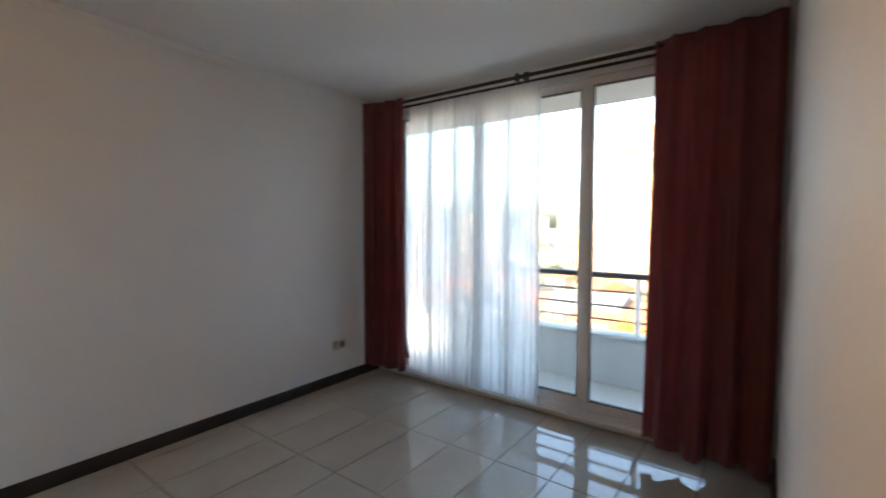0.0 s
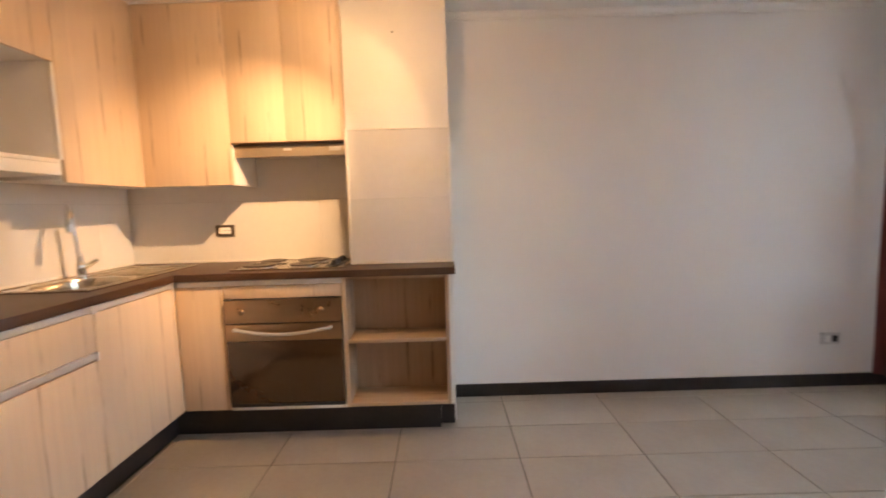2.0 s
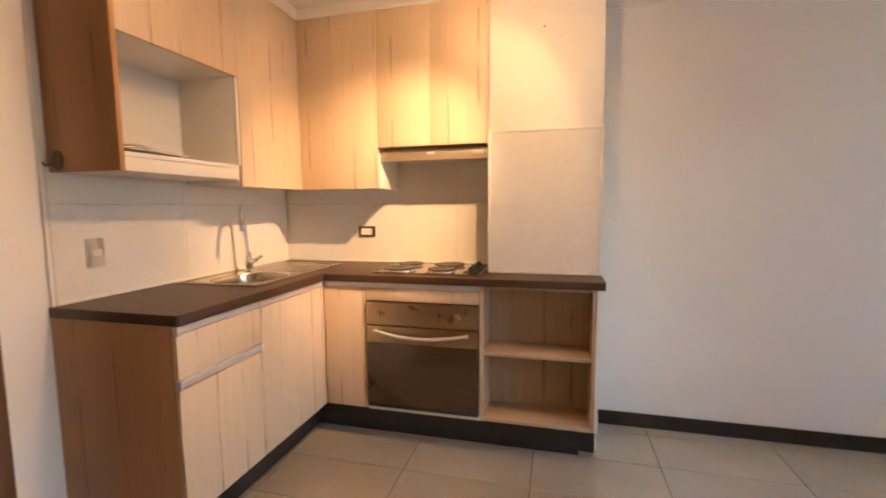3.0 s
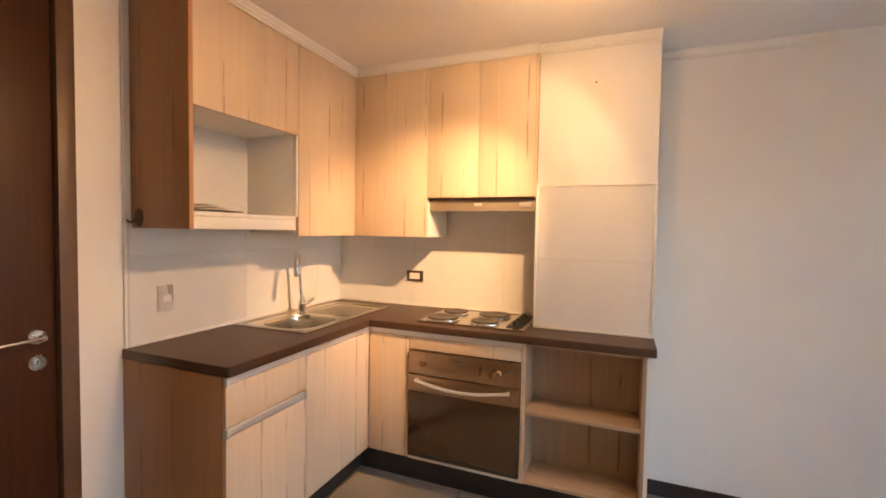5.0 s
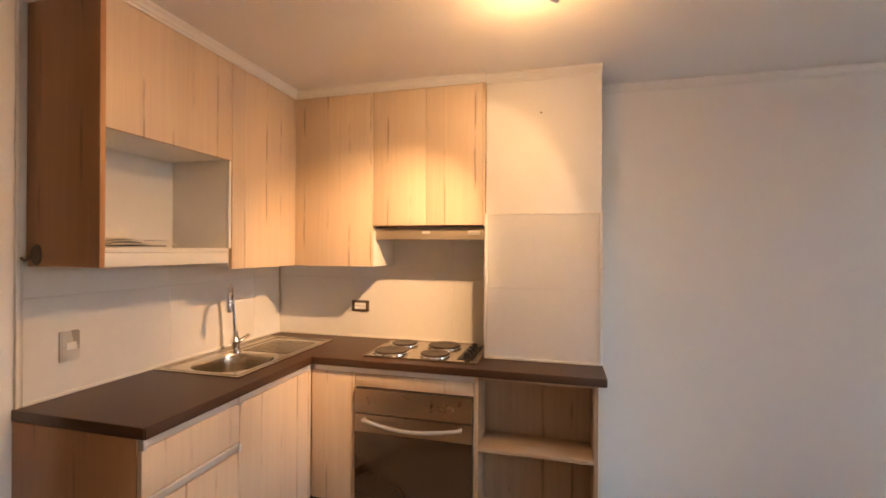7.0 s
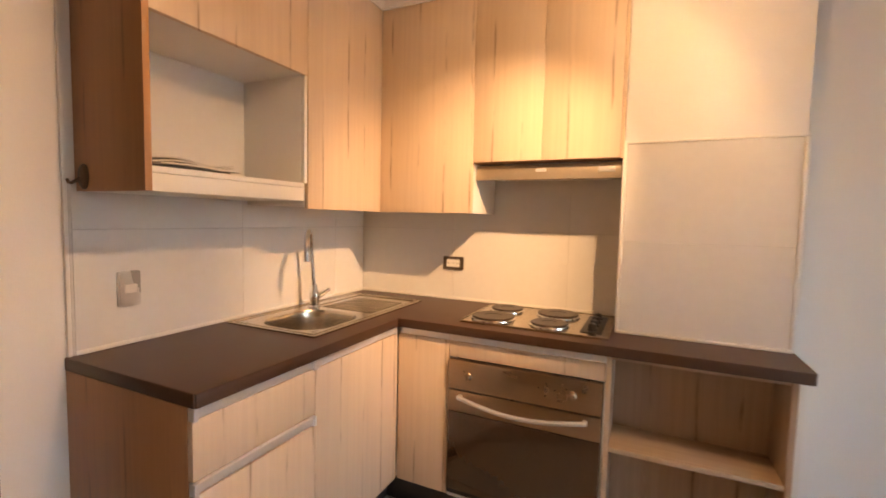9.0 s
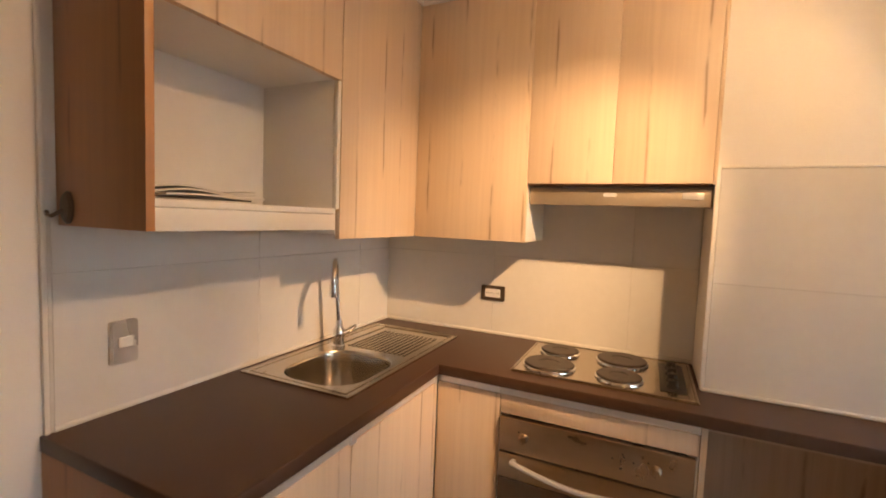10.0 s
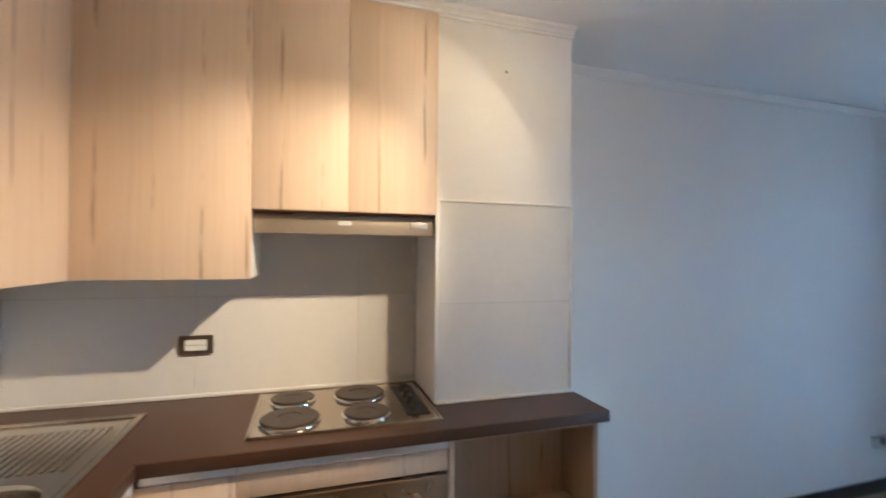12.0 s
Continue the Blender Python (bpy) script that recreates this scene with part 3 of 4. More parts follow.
def base_units():
    # drawer unit at the free end
    c = thing("drawer_unit", (0.25, -1.22, 0.14), "oak laminate base unit with two drawers and aluminium handles", "cabinet", "base cabinets")
    boxed("end_panel", ENDWOOD, c, (0.0, BX - 0.019, -1.440, -1.422, 0.0, 0.862), 0.001, "brown laminate end panel")
    boxed("carcass", BOARD, c, (0.004, BX - 0.02, -1.422, -1.021, 0.186, 0.862), 0.001)
    d = boxed("drawer_front", WOOD, c, (BX - 0.018, BX, -1.4395, -1.0215, 0.682, 0.832), 0.0012)
    handle_profile(d, "y", -1.4395, -1.0215, BX, 0.862)
    d = boxed("drawer_front", WOOD, c, (BX - 0.018, BX, -1.4395, -1.0215, 0.190, 0.645), 0.0012)
    handle_profile(d, "y", -1.4395, -1.0215, BX, 0.678)
    # sink unit
    c = thing("sink_cabinet", (0.25, -0.73, 0.14), "oak laminate sink base unit with a closed door", "cabinet", "base cabinets")
    bm = bmesh.new()
    box(bm, 0.004, BX - 0.02, -1.019, BY - 0.02, 0.186, 0.70, 0.001)
    box(bm, BX - 0.05, BX - 0.02, -1.019, BY - 0.02, 0.70, 0.862, 0.001)
    part("carcass", bm, BOARD, c)
    d = boxed("door", WOOD, c, (BX - 0.018, BX, -1.0195, BY - 0.003, 0.190, 0.830), 0.0012)
    handle_profile(d, "y", -1.0195, BY - 0.021, BX, 0.862)
    # narrow corner unit
    c = thing("corner_cabinet", (0.62, -0.23, 0.14), "narrow oak laminate corner base unit", "cabinet", "base cabinets")
    boxed("carcass", BOARD, c, (BX - 0.018, 0.783, BY + 0.02, -0.004, 0.186, 0.862), 0.001)
    d = boxed("door", WOOD, c, (BX + 0.003, 0.783, BY, BY + 0.018, 0.190, 0.832), 0.0012)
    handle_profile(d, "x", BX + 0.012, 0.783, BY + 0.004, 0.860, "shaded aluminium edge handle")
    # oven housing
    c = thing("oven_cabinet", (1.06, -0.23, 0.14), "white oven housing with an oak laminate drawer front", "cabinet", "base cabinets")
    boxed("side_panel", BOARD, c, (0.7845, 0.787, BY + 0.004, -0.004, 0.186, 0.862), 0.0)
    boxed("side_panel", BOARD, c, (1.375, 1.379, BY + 0.004, -0.004, 0.186, 0.862), 0.0)
    boxed("bottom_panel", BOARD, c, (0.787, 1.375, BY, -0.004, 0.186, 0.204), 0.001)
    d = boxed("drawer_front", WOOD, c, (0.786, 1.379, BY, BY + 0.018, 0.768, 0.832), 0.0012)
    handle_profile(d, "x", 0.786, 1.379, BY, 0.862)
    # shallow open shelves in front of the duct
    c = thing("open_shelf_unit", (1.65, -0.38, 0.14), "shallow brown oak laminate open shelf unit, empty", "shelf unit", "base cabinets")
    # sides and back take the darker, shaded tone; shelves the lit one
    boxed("side_panel", SHELFSHADED, c, (1.381, 1.397, BY, -0.3065, 0.188, 0.862), 0.001)
    boxed("side_panel", SHELFSHADED, c, (1.896, 1.914, BY, -0.297, 0.188, 0.862), 0.001)
    boxed("edge_band", WOOD, c, (1.381, 1.397, BY - 0.0015, BY - 0.0002, 0.188, 0.862), 0.0)
    boxed("edge_band", BOARD, c, (1.9142, 1.930, BY + 0.002, -0.297, 0.188, 0.862), 0.0, "white outer side")
    boxed("back_panel", SHELFSHADED, c, (1.397, 1.896, -0.307, -0.298, 0.188, 0.862), 0.0)
    boxed("shelf", SHELFLIT, c, (1.397, 1.896, BY + 0.003, -0.307, 0.521, 0.539), 0.001)
    boxed("shelf", SHELFLIT, c, (1.397, 1.896, BY + 0.001, -0.307, 0.188, 0.206), 0.001)
    boxed("shelf", SHELFLIT, c, (1.397, 1.896, BY + 0.003, -0.307, 0.849, 0.862), 0.001)


base_units()


def kickboard(name, outline):
    bm = bmesh.new()
    prism(bm, outline, "z", 0.0, 0.185)
    solid(name, bm, BLACK, "black kickboard below the base units", "kickboard", group="kickboards")


kickboard("kickboard", [(0.402, -1.421), (0.418, -1.421), (0.418, -0.378), (0.402, -0.378)])
kickboard("kickboard", [(0.402, -0.378), (1.855, -0.378), (1.855, -0.362), (0.402, -0.362)])
kickboard("kickboard", [(1.855, -0.335), (1.932, -0.335), (1.932, -0.297), (1.855, -0.297)])


def worktop():
    t = thing("worktop", (0.5, -0.5, 0.864), "dark brown laminate L-shaped kitchen worktop", "worktop")
    bm = bmesh.new()
    zl, ex, ey, ye = 0.864, 0.552, -0.522, -1.438
    for dims in ((0.0, ex, ye, -0.917), (0.0, 0.108, -0.917, -0.556), (0.448, ex, -0.917, -0.556), (0.0, ex, -0.556, 0.0), (ex, 1.390, ey, 0.0), (1.390, 1.945, ey, -0.297)):
        box(bm, *dims, zl, CT)
    bmesh.ops.remove_doubles(bm, verts=bm.verts, dist=0.0005)
    part("slab", bm, WORKTOP, t)
    # rounded nosing along the free edges
    for dims in ((ex, ex + 0.006, ye, ey - 0.0062, zl, CT), (ex + 0.0005, 1.945, ey - 0.006, ey, zl, CT), (0.0, ex, ye - 0.004, ye, zl, CT), (1.945, 1.949, ey, -0.297, zl, CT)):
        boxed("edge_band", WORKTOP, t, dims, 0.0018)
    for dims in ((0.0, 0.012, ye + 0.02, -0.012, CT, CT + 0.014), (0.0, 1.392, -0.012, 0.0, CT, CT + 0.014), (1.392, 1.94, -0.316, -0.3045, CT, CT + 0.010)):
        boxed("seal_strip", TRIM, t, dims, 0.003, "pale sealing strip along the tiles")


worktop()


def sink():
    s = thing("kitchen_sink", (0.24, -0.52, CT), "stainless steel inset sink with one bowl and a ribbed drainer", "sink")
    x0, x1, y0, y1 = 0.045, 0.464, -0.935, -0.158
    bx0, bx1, by0, by1 = 0.128, 0.430, -0.905, -0.570
    z = CT + 0.006
    # rim sheet with the bowl's rounded opening, bowl walls and bottom
    bm = bmesh.new()
    hole = round_rect(bx0, bx1, by0, by1, 0.11, 10)

    def outer(p):
        cx, cy = (bx0 + bx1) / 2, (by0 + by1) / 2
        dx, dy = p[0] - cx, p[1] - cy
        k = min(((bx1 + 0.018 - cx) / abs(dx)) if dx else 9, ((by1 + 0.014 - cy) / abs(dy)) if dy else 9)
        return cx + dx * k, cy + dy * k
    profile = [(1.0, 0.0), (0.988, -0.003), (0.975, -0.012), (0.955, -0.06), (0.92, -0.115), (0.86, -0.142), (0.76, -0.152), (0.5, -0.156), (0.12, -0.158)]
    rings = [[bm.verts.new((*outer(p), z)) for p in hole]]
    cx, cy = (bx0 + bx1) / 2, (by0 + by1) / 2
    for k, h in profile:
        rings.append([bm.verts.new((cx + (p[0] - cx) * k, cy + (p[1] - cy) * k, z + h)) for p in hole])
    n = len(hole)
    for a, b in zip(rings, rings[1:]):
        for j in range(n):
            bm.faces.new((a[j], a[(j + 1) % n], b[(j + 1) % n], b[j]))
    bm.faces.new(rings[-1])
    bowl = part("bowl", bm, SINKSTEEL, s, "deep steel bowl")
    bm = bmesh.new()
    lathe(bm, [(0.045, 0.0), (0.045, 0.003), (0.034, 0.004), (0.03, 0.001), (0.008, 0.002)], Matrix.Translation((cx, cy, z - 0.157)))
    part("drain", bm, CHROME, bowl, "round steel drain")
    ox0, ox1, oy0, oy1 = bx0 - 0.018, bx1 + 0.018, by0 - 0.014, by1 + 0.014
    bm = bmesh.new()
    for dims in ((x0, ox0, y0, y1), (ox1, x1, y0, y1), (ox0, ox1, y0, oy0)):
        box(bm, *dims, z - 0.003, z)
    box(bm, ox0, ox1, oy1, y1, z - 0.005, z - 0.003)
    box(bm, ox0, ox1, oy1, oy1 + 0.02, z - 0.003, z)
    box(bm, ox0, ox1, y1 - 0.02, y1, z - 0.003, z)
    part("rim", bm, SINKSTEEL, s)
    for dims in ((x0 - 0.005, x0, y0, y1), (x1, x1 + 0.005, y0, y1), (x0 - 0.005, x1 + 0.005, y0 - 0.005, y0), (x0 - 0.005, x1 + 0.005, y1, y1 + 0.005)):
        boxed("edge", SINKSTEEL, s, (*dims, CT, z + 0.0015), 0.001)
    for k in range(13):
        x = 0.150 + k * 0.021
        boxed("drainer_rib", SINKSTEEL, s, (x - 0.005, x + 0.005, oy1 + 0.04, y1 - 0.085, z - 0.003, z + 0.0005), 0.0015)
    for dims in ((x0 + 0.016, x1 - 0.016, y0 + 0.014, y0 + 0.019), (x0 + 0.016, x1 - 0.016, y1 - 0.019, y1 - 0.014), (x0 + 0.016, x0 + 0.021, y0 + 0.019, y1 - 0.019), (x1 - 0.021, x1 - 0.016, y0 + 0.019, y1 - 0.019)):
        boxed("bead", SINKSTEEL, s, (*dims, z - 0.001, z + 0.0022), 0.001)


sink()


def faucet():
    x, y, z = 0.128, -0.552, CT + 0.006
    f = thing("faucet", (x, y, z), "tall chrome swan-neck kitchen mixer tap", "faucet")
    bm = bmesh.new()
    lathe(bm, [(0.026, 0.0), (0.026, 0.006), (0.022, 0.010), (0.0205, 0.034), (0.0225, 0.040), (0.0225, 0.060), (0.019, 0.070), (0.014, 0.078), (0.0125, 0.100), (0.010, 0.106)], Matrix.Translation((x, y, z)))
    part("body", bm, CHROME, f)
    r, top = 0.080, 0.268
    dx, dy = 0.58, -0.815
    lx, ly = x - 0.010, y - 0.012
    pts = [(x - 0.002, y - 0.002, z + 0.095), (x - 0.006, y - 0.007, z + 0.19), (lx, ly, z + top)]
    for k in range(1, 17):
        a = math.pi * k / 16
        o = r * (1 - math.cos(a))
        pts.append((lx + dx * o, ly + dy * o, z + top + r * math.sin(a)))
    ex, ey = pts[-1][0], pts[-1][1]
    bm = bmesh.new()
    sweep(bm, pts, 0.0095, 14, 0.0105)
    part("spout", bm, CHROME, f)
    bm = bmesh.new()
    lathe(bm, [(0.0115, 0.0), (0.0135, 0.002), (0.0145, 0.020), (0.0135, 0.040), (0.0105, 0.052)], Matrix.Translation((ex, ey, z + top - 0.044)))
    part("nozzle", bm, CHROME, f)
    bm = bmesh.new()
    sweep(bm, [(x + 0.006, y + 0.006, z + 0.046), (x + 0.026, y + 0.022, z + 0.060), (x + 0.050, y + 0.044, z + 0.082)], 0.0135, 12, 0.008)
    part("lever", bm, CHROME, f)


faucet()


def hob():
    h = thing("electric_hob", (1.08, -0.25, CT), "stainless steel electric hob with four solid hotplates", "hob")
    x0, x1, y0, y1, z = 0.796, 1.378, -0.457, -0.032, CT + 0.006
    bm = bmesh.new()
    prism(bm, round_rect(x0, x1, y0, y1, 0.012, 4), "z", CT + 0.0005, z)
    bmesh.ops.bevel(bm, geom=[e for e in bm.edges if all(v.co.z > z - 1e-4 for v in e.verts)], offset=0.003, segments=2, affect="EDGES")
    part("plate", bm, HOBSTEEL, h)
    for dims in ((x0 + 0.006, x1 - 0.006, y0 + 0.006, y0 + 0.010), (x0 + 0.006, x1 - 0.006, y1 - 0.010, y1 - 0.006), (x0 + 0.006, x0 + 0.010, y0 + 0.010, y1 - 0.010), (x1 - 0.010, x1 - 0.006, y0 + 0.010, y1 - 0.010)):
        boxed("raised_rim", HOBSTEEL, h, (*dims, z - 0.001, z + 0.0025), 0.001)
    for x, y, r in ((0.915, -0.152, 0.073), (0.912, -0.345, 0.088), (1.146, -0.152, 0.088), (1.147, -0.350, 0.073)):
        bm = bmesh.new()
        lathe(bm, [(r - 0.008, 0.003), (r - 0.002, 0.006), (r, 0.009), (r, 0.014), (r - 0.004, 0.0165), (r * 0.44, 0.0155), (r * 0.41, 0.0135), (0.004, 0.0135)], Matrix.Translation((x, y, z - 0.002)), 40)
        b = part("hotplate", bm, PLATE, h, "black cast iron hotplate")
        bm = bmesh.new()
        lathe(bm, [(r + 0.006, 0.0), (r + 0.005, 0.004), (r + 0.001, 0.0075), (r - 0.005, 0.0085), (r - 0.006, 0.0)], Matrix.Translation((x, y, z + 0.0002)), 40)
        part("ring", bm, CHROME, b, "bright steel spill ring")
    # black strip stands in for the duct's shadow on the steel
    boxed("shadow_strip", BLACKPL, h, (1.272, 1.350, -0.400, -0.090, z, z + 0.0025), 0.001, "black strip under the knobs in place of the duct's shadow")
    for k in range(4):
        bm = bmesh.new()
        y = -0.350 + k * 0.068
        lathe(bm, [(0.021, 0.0), (0.021, 0.004), (0.017, 0.007), (0.015, 0.022), (0.012, 0.024)], Matrix.Translation((1.311, y, z + 0.0025)))
        box(bm, 1.3095, 1.3125, y - 0.015, y + 0.015, z + 0.02, z + 0.030)
        part("knob", bm, BLACKPL, h, "black control knob")


hob()


def oven():
    o = thing("built_in_oven", (1.08, -0.24, 0.206), "built-in electric oven with steel panel and dark glass door", "oven")
    x0, x1 = 0.790, 1.372
    boxed("body", BLACKPL, o, (x0 + 0.02, x1 - 0.02, BY + 0.012, -0.05, 0.206, 0.758), 0.0)
    p = boxed("control_panel", STEEL, o, (x0, x1, BY - 0.014, BY + 0.010, 0.644, 0.762), 0.003, "brushed steel control panel")
    for x in (0.874, 1.272):
        bm = bmesh.new()
        m = Matrix.Translation((x, BY - 0.0142, 0.703)) @ pose(0, 0, 0, 90, 0, 0)
        lathe(bm, [(0.0165, 0.0), (0.0165, 0.003), (0.0135, 0.006), (0.0125, 0.017), (0.010, 0.019)], m)
        box(bm, x - 0.003, x + 0.003, BY - 0.038, BY - 0.031, 0.690, 0.716, 0.001)
        part("knob", bm, STEEL, p, "steel rotary knob")
    for dx, dz in ((0, 0), (-0.024, 0.003), (0.036, 0.003), (0.004, 0.022), (0, -0.024), (0.008, 0.014), (0.076, 0.014), (-0.318, 0.012)):
        bm = bmesh.new()
        rod(bm, (1.175 + dx, BY - 0.0138, 0.708 + dz), (1.175 + dx, BY - 0.0152, 0.708 + dz), 0.0028, seg=12)
        part("printed_mark", bm, BLACKPL, p)
    d = thing("door", (x0, BY, 0.206), "", "")
    d.parent = o
    d.location = d.location - o.location
    boxed("glass", OVENGLASS, d, (x0, x1, BY - 0.014, BY + 0.006, 0.226, 0.551), 0.002, "dark tinted oven glass")
    boxed("top_rail", STEEL, d, (x0, x1, BY - 0.014, BY + 0.006, 0.552, 0.639), 0.002, "brushed steel door strip")
    boxed("bottom_rail", BLACKPL, d, (x0, x1, BY - 0.012, BY + 0.006, 0.207, 0.2245), 0.002)
    bm = bmesh.new()
    pts = []
    for k in range(17):
        u = k / 16
        pts.append((0.836 + u * 0.49, BY - 0.030 - 0.028 * math.sin(math.pi * u), 0.618 - 0.022 * math.sin(math.pi * u)))
    sweep(bm, pts, 0.0085, 14)
    for x in (0.844, 1.318):
        rod(bm, (x, BY - 0.013, 0.616), (x, BY - 0.034, 0.616), 0.009)
    part("handle", bm, ALU, d, "curved satin metal bar handle")


oven()

# ---- kitchen: small things ----


def flat_plate(parent, name, material, normal, centre, half_w, half_h, t0, t1, radius, label=""):
    """A rounded plate on a wall; normal: 'x' or '-y'."""
    bm = bmesh.new()
    cx, cy, cz = centre
    if normal == "x":
        prism(bm, round_rect(cy - half_w, cy + half_w, cz - half_h, cz + half_h, radius), "x", t0, t1)
    else:
        prism(bm, round_rect(cx - half_w, cx + half_w, cz - half_h, cz + half_h, radius), "y", -t1, -t0)
    return part(name, bm, material, parent, label)


def power_socket(at, plate, label, slots):
    s = thing("wall_socket", at, label, "socket", "wall sockets")
    flat_plate(s, "cover_plate", plate, "-y", at, 0.056, 0.034, 0.0085, 0.0165, 0.006)
    f = flat_plate(s, "insert", WHITEPL, "-y", at, 0.036, 0.019, 0.0165, 0.0185, 0.003, "white socket insert")
    if slots:
        for dx in (-0.023, 0.0, 0.023):
            for o in (-0.006, 0.0, 0.006):
                bm = bmesh.new()
                rod(bm, (at[0] + dx + o, -0.0184, at[2]), (at[0] + dx + o, -0.0191, at[2]), 0.0018, seg=8)
                part("hole", bm, BLACKPL, f)


power_socket((0.577, -0.0, 1.092), BROWNPL, "bronze-framed triple wall socket above the worktop", True)
s2 = thing("wall_socket", (4.292, 0, 0.308), "grey wall socket low on the white wall", "socket", "wall sockets")
flat_plate(s2, "cover_plate", SILVERPL, "-y", (4.292, 0, 0.308), 0.058, 0.036, 0.0003, 0.009, 0.006)
flat_plate(s2, "insert", WHITEPL, "-y", (4.274, 0, 0.308), 0.018, 0.02, 0.009, 0.011, 0.003)
flat_plate(s2, "insert", BLACKPL, "-y", (4.317, 0, 0.308), 0.018, 0.02, 0.009, 0.010, 0.003)


def wall_switch():
    s = thing("light_switch", (0.01, -1.272, 1.078), "silver wall switch plate with a white rocker", "switch")
    at = (0, -1.272, 1.078)
    flat_plate(s, "cover_plate", SILVERPL, "x", at, 0.034, 0.056, 0.0085, 0.0145, 0.008)
    flat_plate(s, "bezel", SILVERPL, "x", at, 0.027, 0.049, 0.0145, 0.0165, 0.006)
    flat_plate(s, "rocker", WHITEPL, "x", (0, -1.270, 1.078), 0.017, 0.013, 0.0165, 0.0195, 0.002, "white rocker")


wall_switch()


def coat_hook():
    h = thing("wall_hook", (0.05, -1.404, 1.41), "small dark bronze oval hook on the cabinet side", "hook")
    bm = bmesh.new()
    m = Matrix.Translation((0.052, -1.4022, 1.415)) @ pose(0, 0, 0, 90, 0, 0) @ Matrix.Diagonal((0.6, 1.0, 1.0, 1.0))
    lathe(bm, [(0.036, 0.0), (0.036, 0.004), (0.03, 0.009), (0.012, 0.012), (0.004, 0.0125)], m)
    part("plate", bm, BROWNPL, h)
    bm = bmesh.new()
    sweep(bm, [(0.052, -1.412, 1.41), (0.047, -1.422, 1.402), (0.038, -1.428, 1.396), (0.028, -1.430, 1.398), (0.022, -1.430, 1.406)], 0.005, 10, 0.004)
    part("prong", bm, BROWNPL, h)


coat_hook()


def wall_plug():
    bm = bmesh.new()
    lathe(bm, [(0.0045, 0.0), (0.0045, 0.0015), (0.0025, 0.002), (0.001, 0.0005)], Matrix.Translation((1.661, -0.2951, 2.108)) @ pose(0, 0, 0, 90, 0, 0), 14)
    solid("wall_plug", bm, BROWNPL, "small brown screw plug stuck in the plaster", "wall plug")


wall_plug()


def papers():
    """A few booklets, the upper ones curling at their free end."""
    rnd = random.Random(4)
    z = 1.4405
    for k in range(5):
        bm = bmesh.new()
        cx, cy = 0.205 + rnd.uniform(-0.012, 0.012), -1.236 + rnd.uniform(-0.012, 0.014)
        turn = Matrix.Rotation(radians(rnd.uniform(-7, 7)), 3, "Z")
        long, wide, curl = 0.27 - 0.02 * (k % 2), 0.185, (0.0, 0.0, 0.004, 0.012, 0.016)[k]
        grid = []
        for i in range(15):
            u = i / 14
            row = []
            for j in range(5):
                p = turn @ Vector(((j / 4 - 0.5) * wide, (u - 0.5) * long, 0))
                lift = curl * (math.sin(math.pi * min(1.0, u * 1.5)) * 0.8 + max(0.0, u - 0.75) * 2.0)
                row.append(bm.verts.new((cx + p.x, cy + p.y, z + 0.0042 + lift)))
            grid.append(row)
        for a, b in zip(grid, grid[1:]):
            for j in range(4):
                bm.faces.new((a[j], a[j + 1], b[j + 1], b[j]))
        bmesh.ops.recalc_face_normals(bm, faces=bm.faces)
        low = bmesh.ops.extrude_face_region(bm, geom=bm.faces[:])
        bmesh.ops.translate(bm, verts=[g for g in low["geom"] if isinstance(g, bmesh.types.BMVert)], vec=(0, 0, -0.004))
        z += 0.0046
        solid("booklet", bm, INK if k == 1 else PAPER, "thin dark-covered booklet curling in the open niche" if k == 1 else "thin pale paper booklet lying in the open niche", "booklet", group="papers in the niche")


papers()


def ceiling_spot():
    c = thing("ceiling_spotlight", (1.80, -1.155, CEILING), "chrome ceiling spotlight, lit, above the kitchen floor, with an added unseen second head", "ceiling light")
    bm = bmesh.new()
    lathe(bm, [(0.045, 0.0), (0.045, -0.012), (0.036, -0.02), (0.010, -0.022)], Matrix.Translation((1.80, -1.155, CEILING)))
    part("ceiling_rose", bm, CHROME, c)
    # only the first head is known; the second is added to house the fill lamp
    for at, to in ((BULB, AIM), (FILL_BULB, FILL_AIM)):
        aim = look(at, to)
        bm = bmesh.new()
        # an open bell: the lamp sits in its mouth
        outer = [(0.012, 0.075), (0.022, 0.066), (0.03, 0.045), (0.036, 0.012)]
        rings = []
        for r, h in outer + [(r - 0.002, h - 0.001) for r, h in reversed(outer)]:
            rings.append([bm.verts.new(aim @ Vector((r * math.cos(t), r * math.sin(t), h))) for t in (2 * math.pi * j / 28 for j in range(28))])
        for a, b in zip(rings, rings[1:]):
            for j in range(28):
                bm.faces.new((a[j], a[(j + 1) % 28], b[(j + 1) % 28], b[j]))
        head = part("shade", bm, SILVERPL, c, "bell-shaped satin metal reflector")
        bm = bmesh.new()
        lathe(bm, [(0.005, 0.06), (0.010, 0.052), (0.013, 0.040), (0.010, 0.031), (0.004, 0.028)], aim, 20)
        part("bulb", bm, LAMPGLASS, head, "glowing halogen bulb")
        bm = bmesh.new()
        neck = aim @ Vector((0, 0, 0.075))
        sweep(bm, [neck, neck.lerp(Vector((1.80, -1.155, CEILING - 0.02)), 0.5) + Vector((0, 0, 0.004)), (1.80, -1.155, CEILING - 0.018)], 0.006)
        part("arm", bm, CHROME, c)


ceiling_spot()

# ---- balcony ----


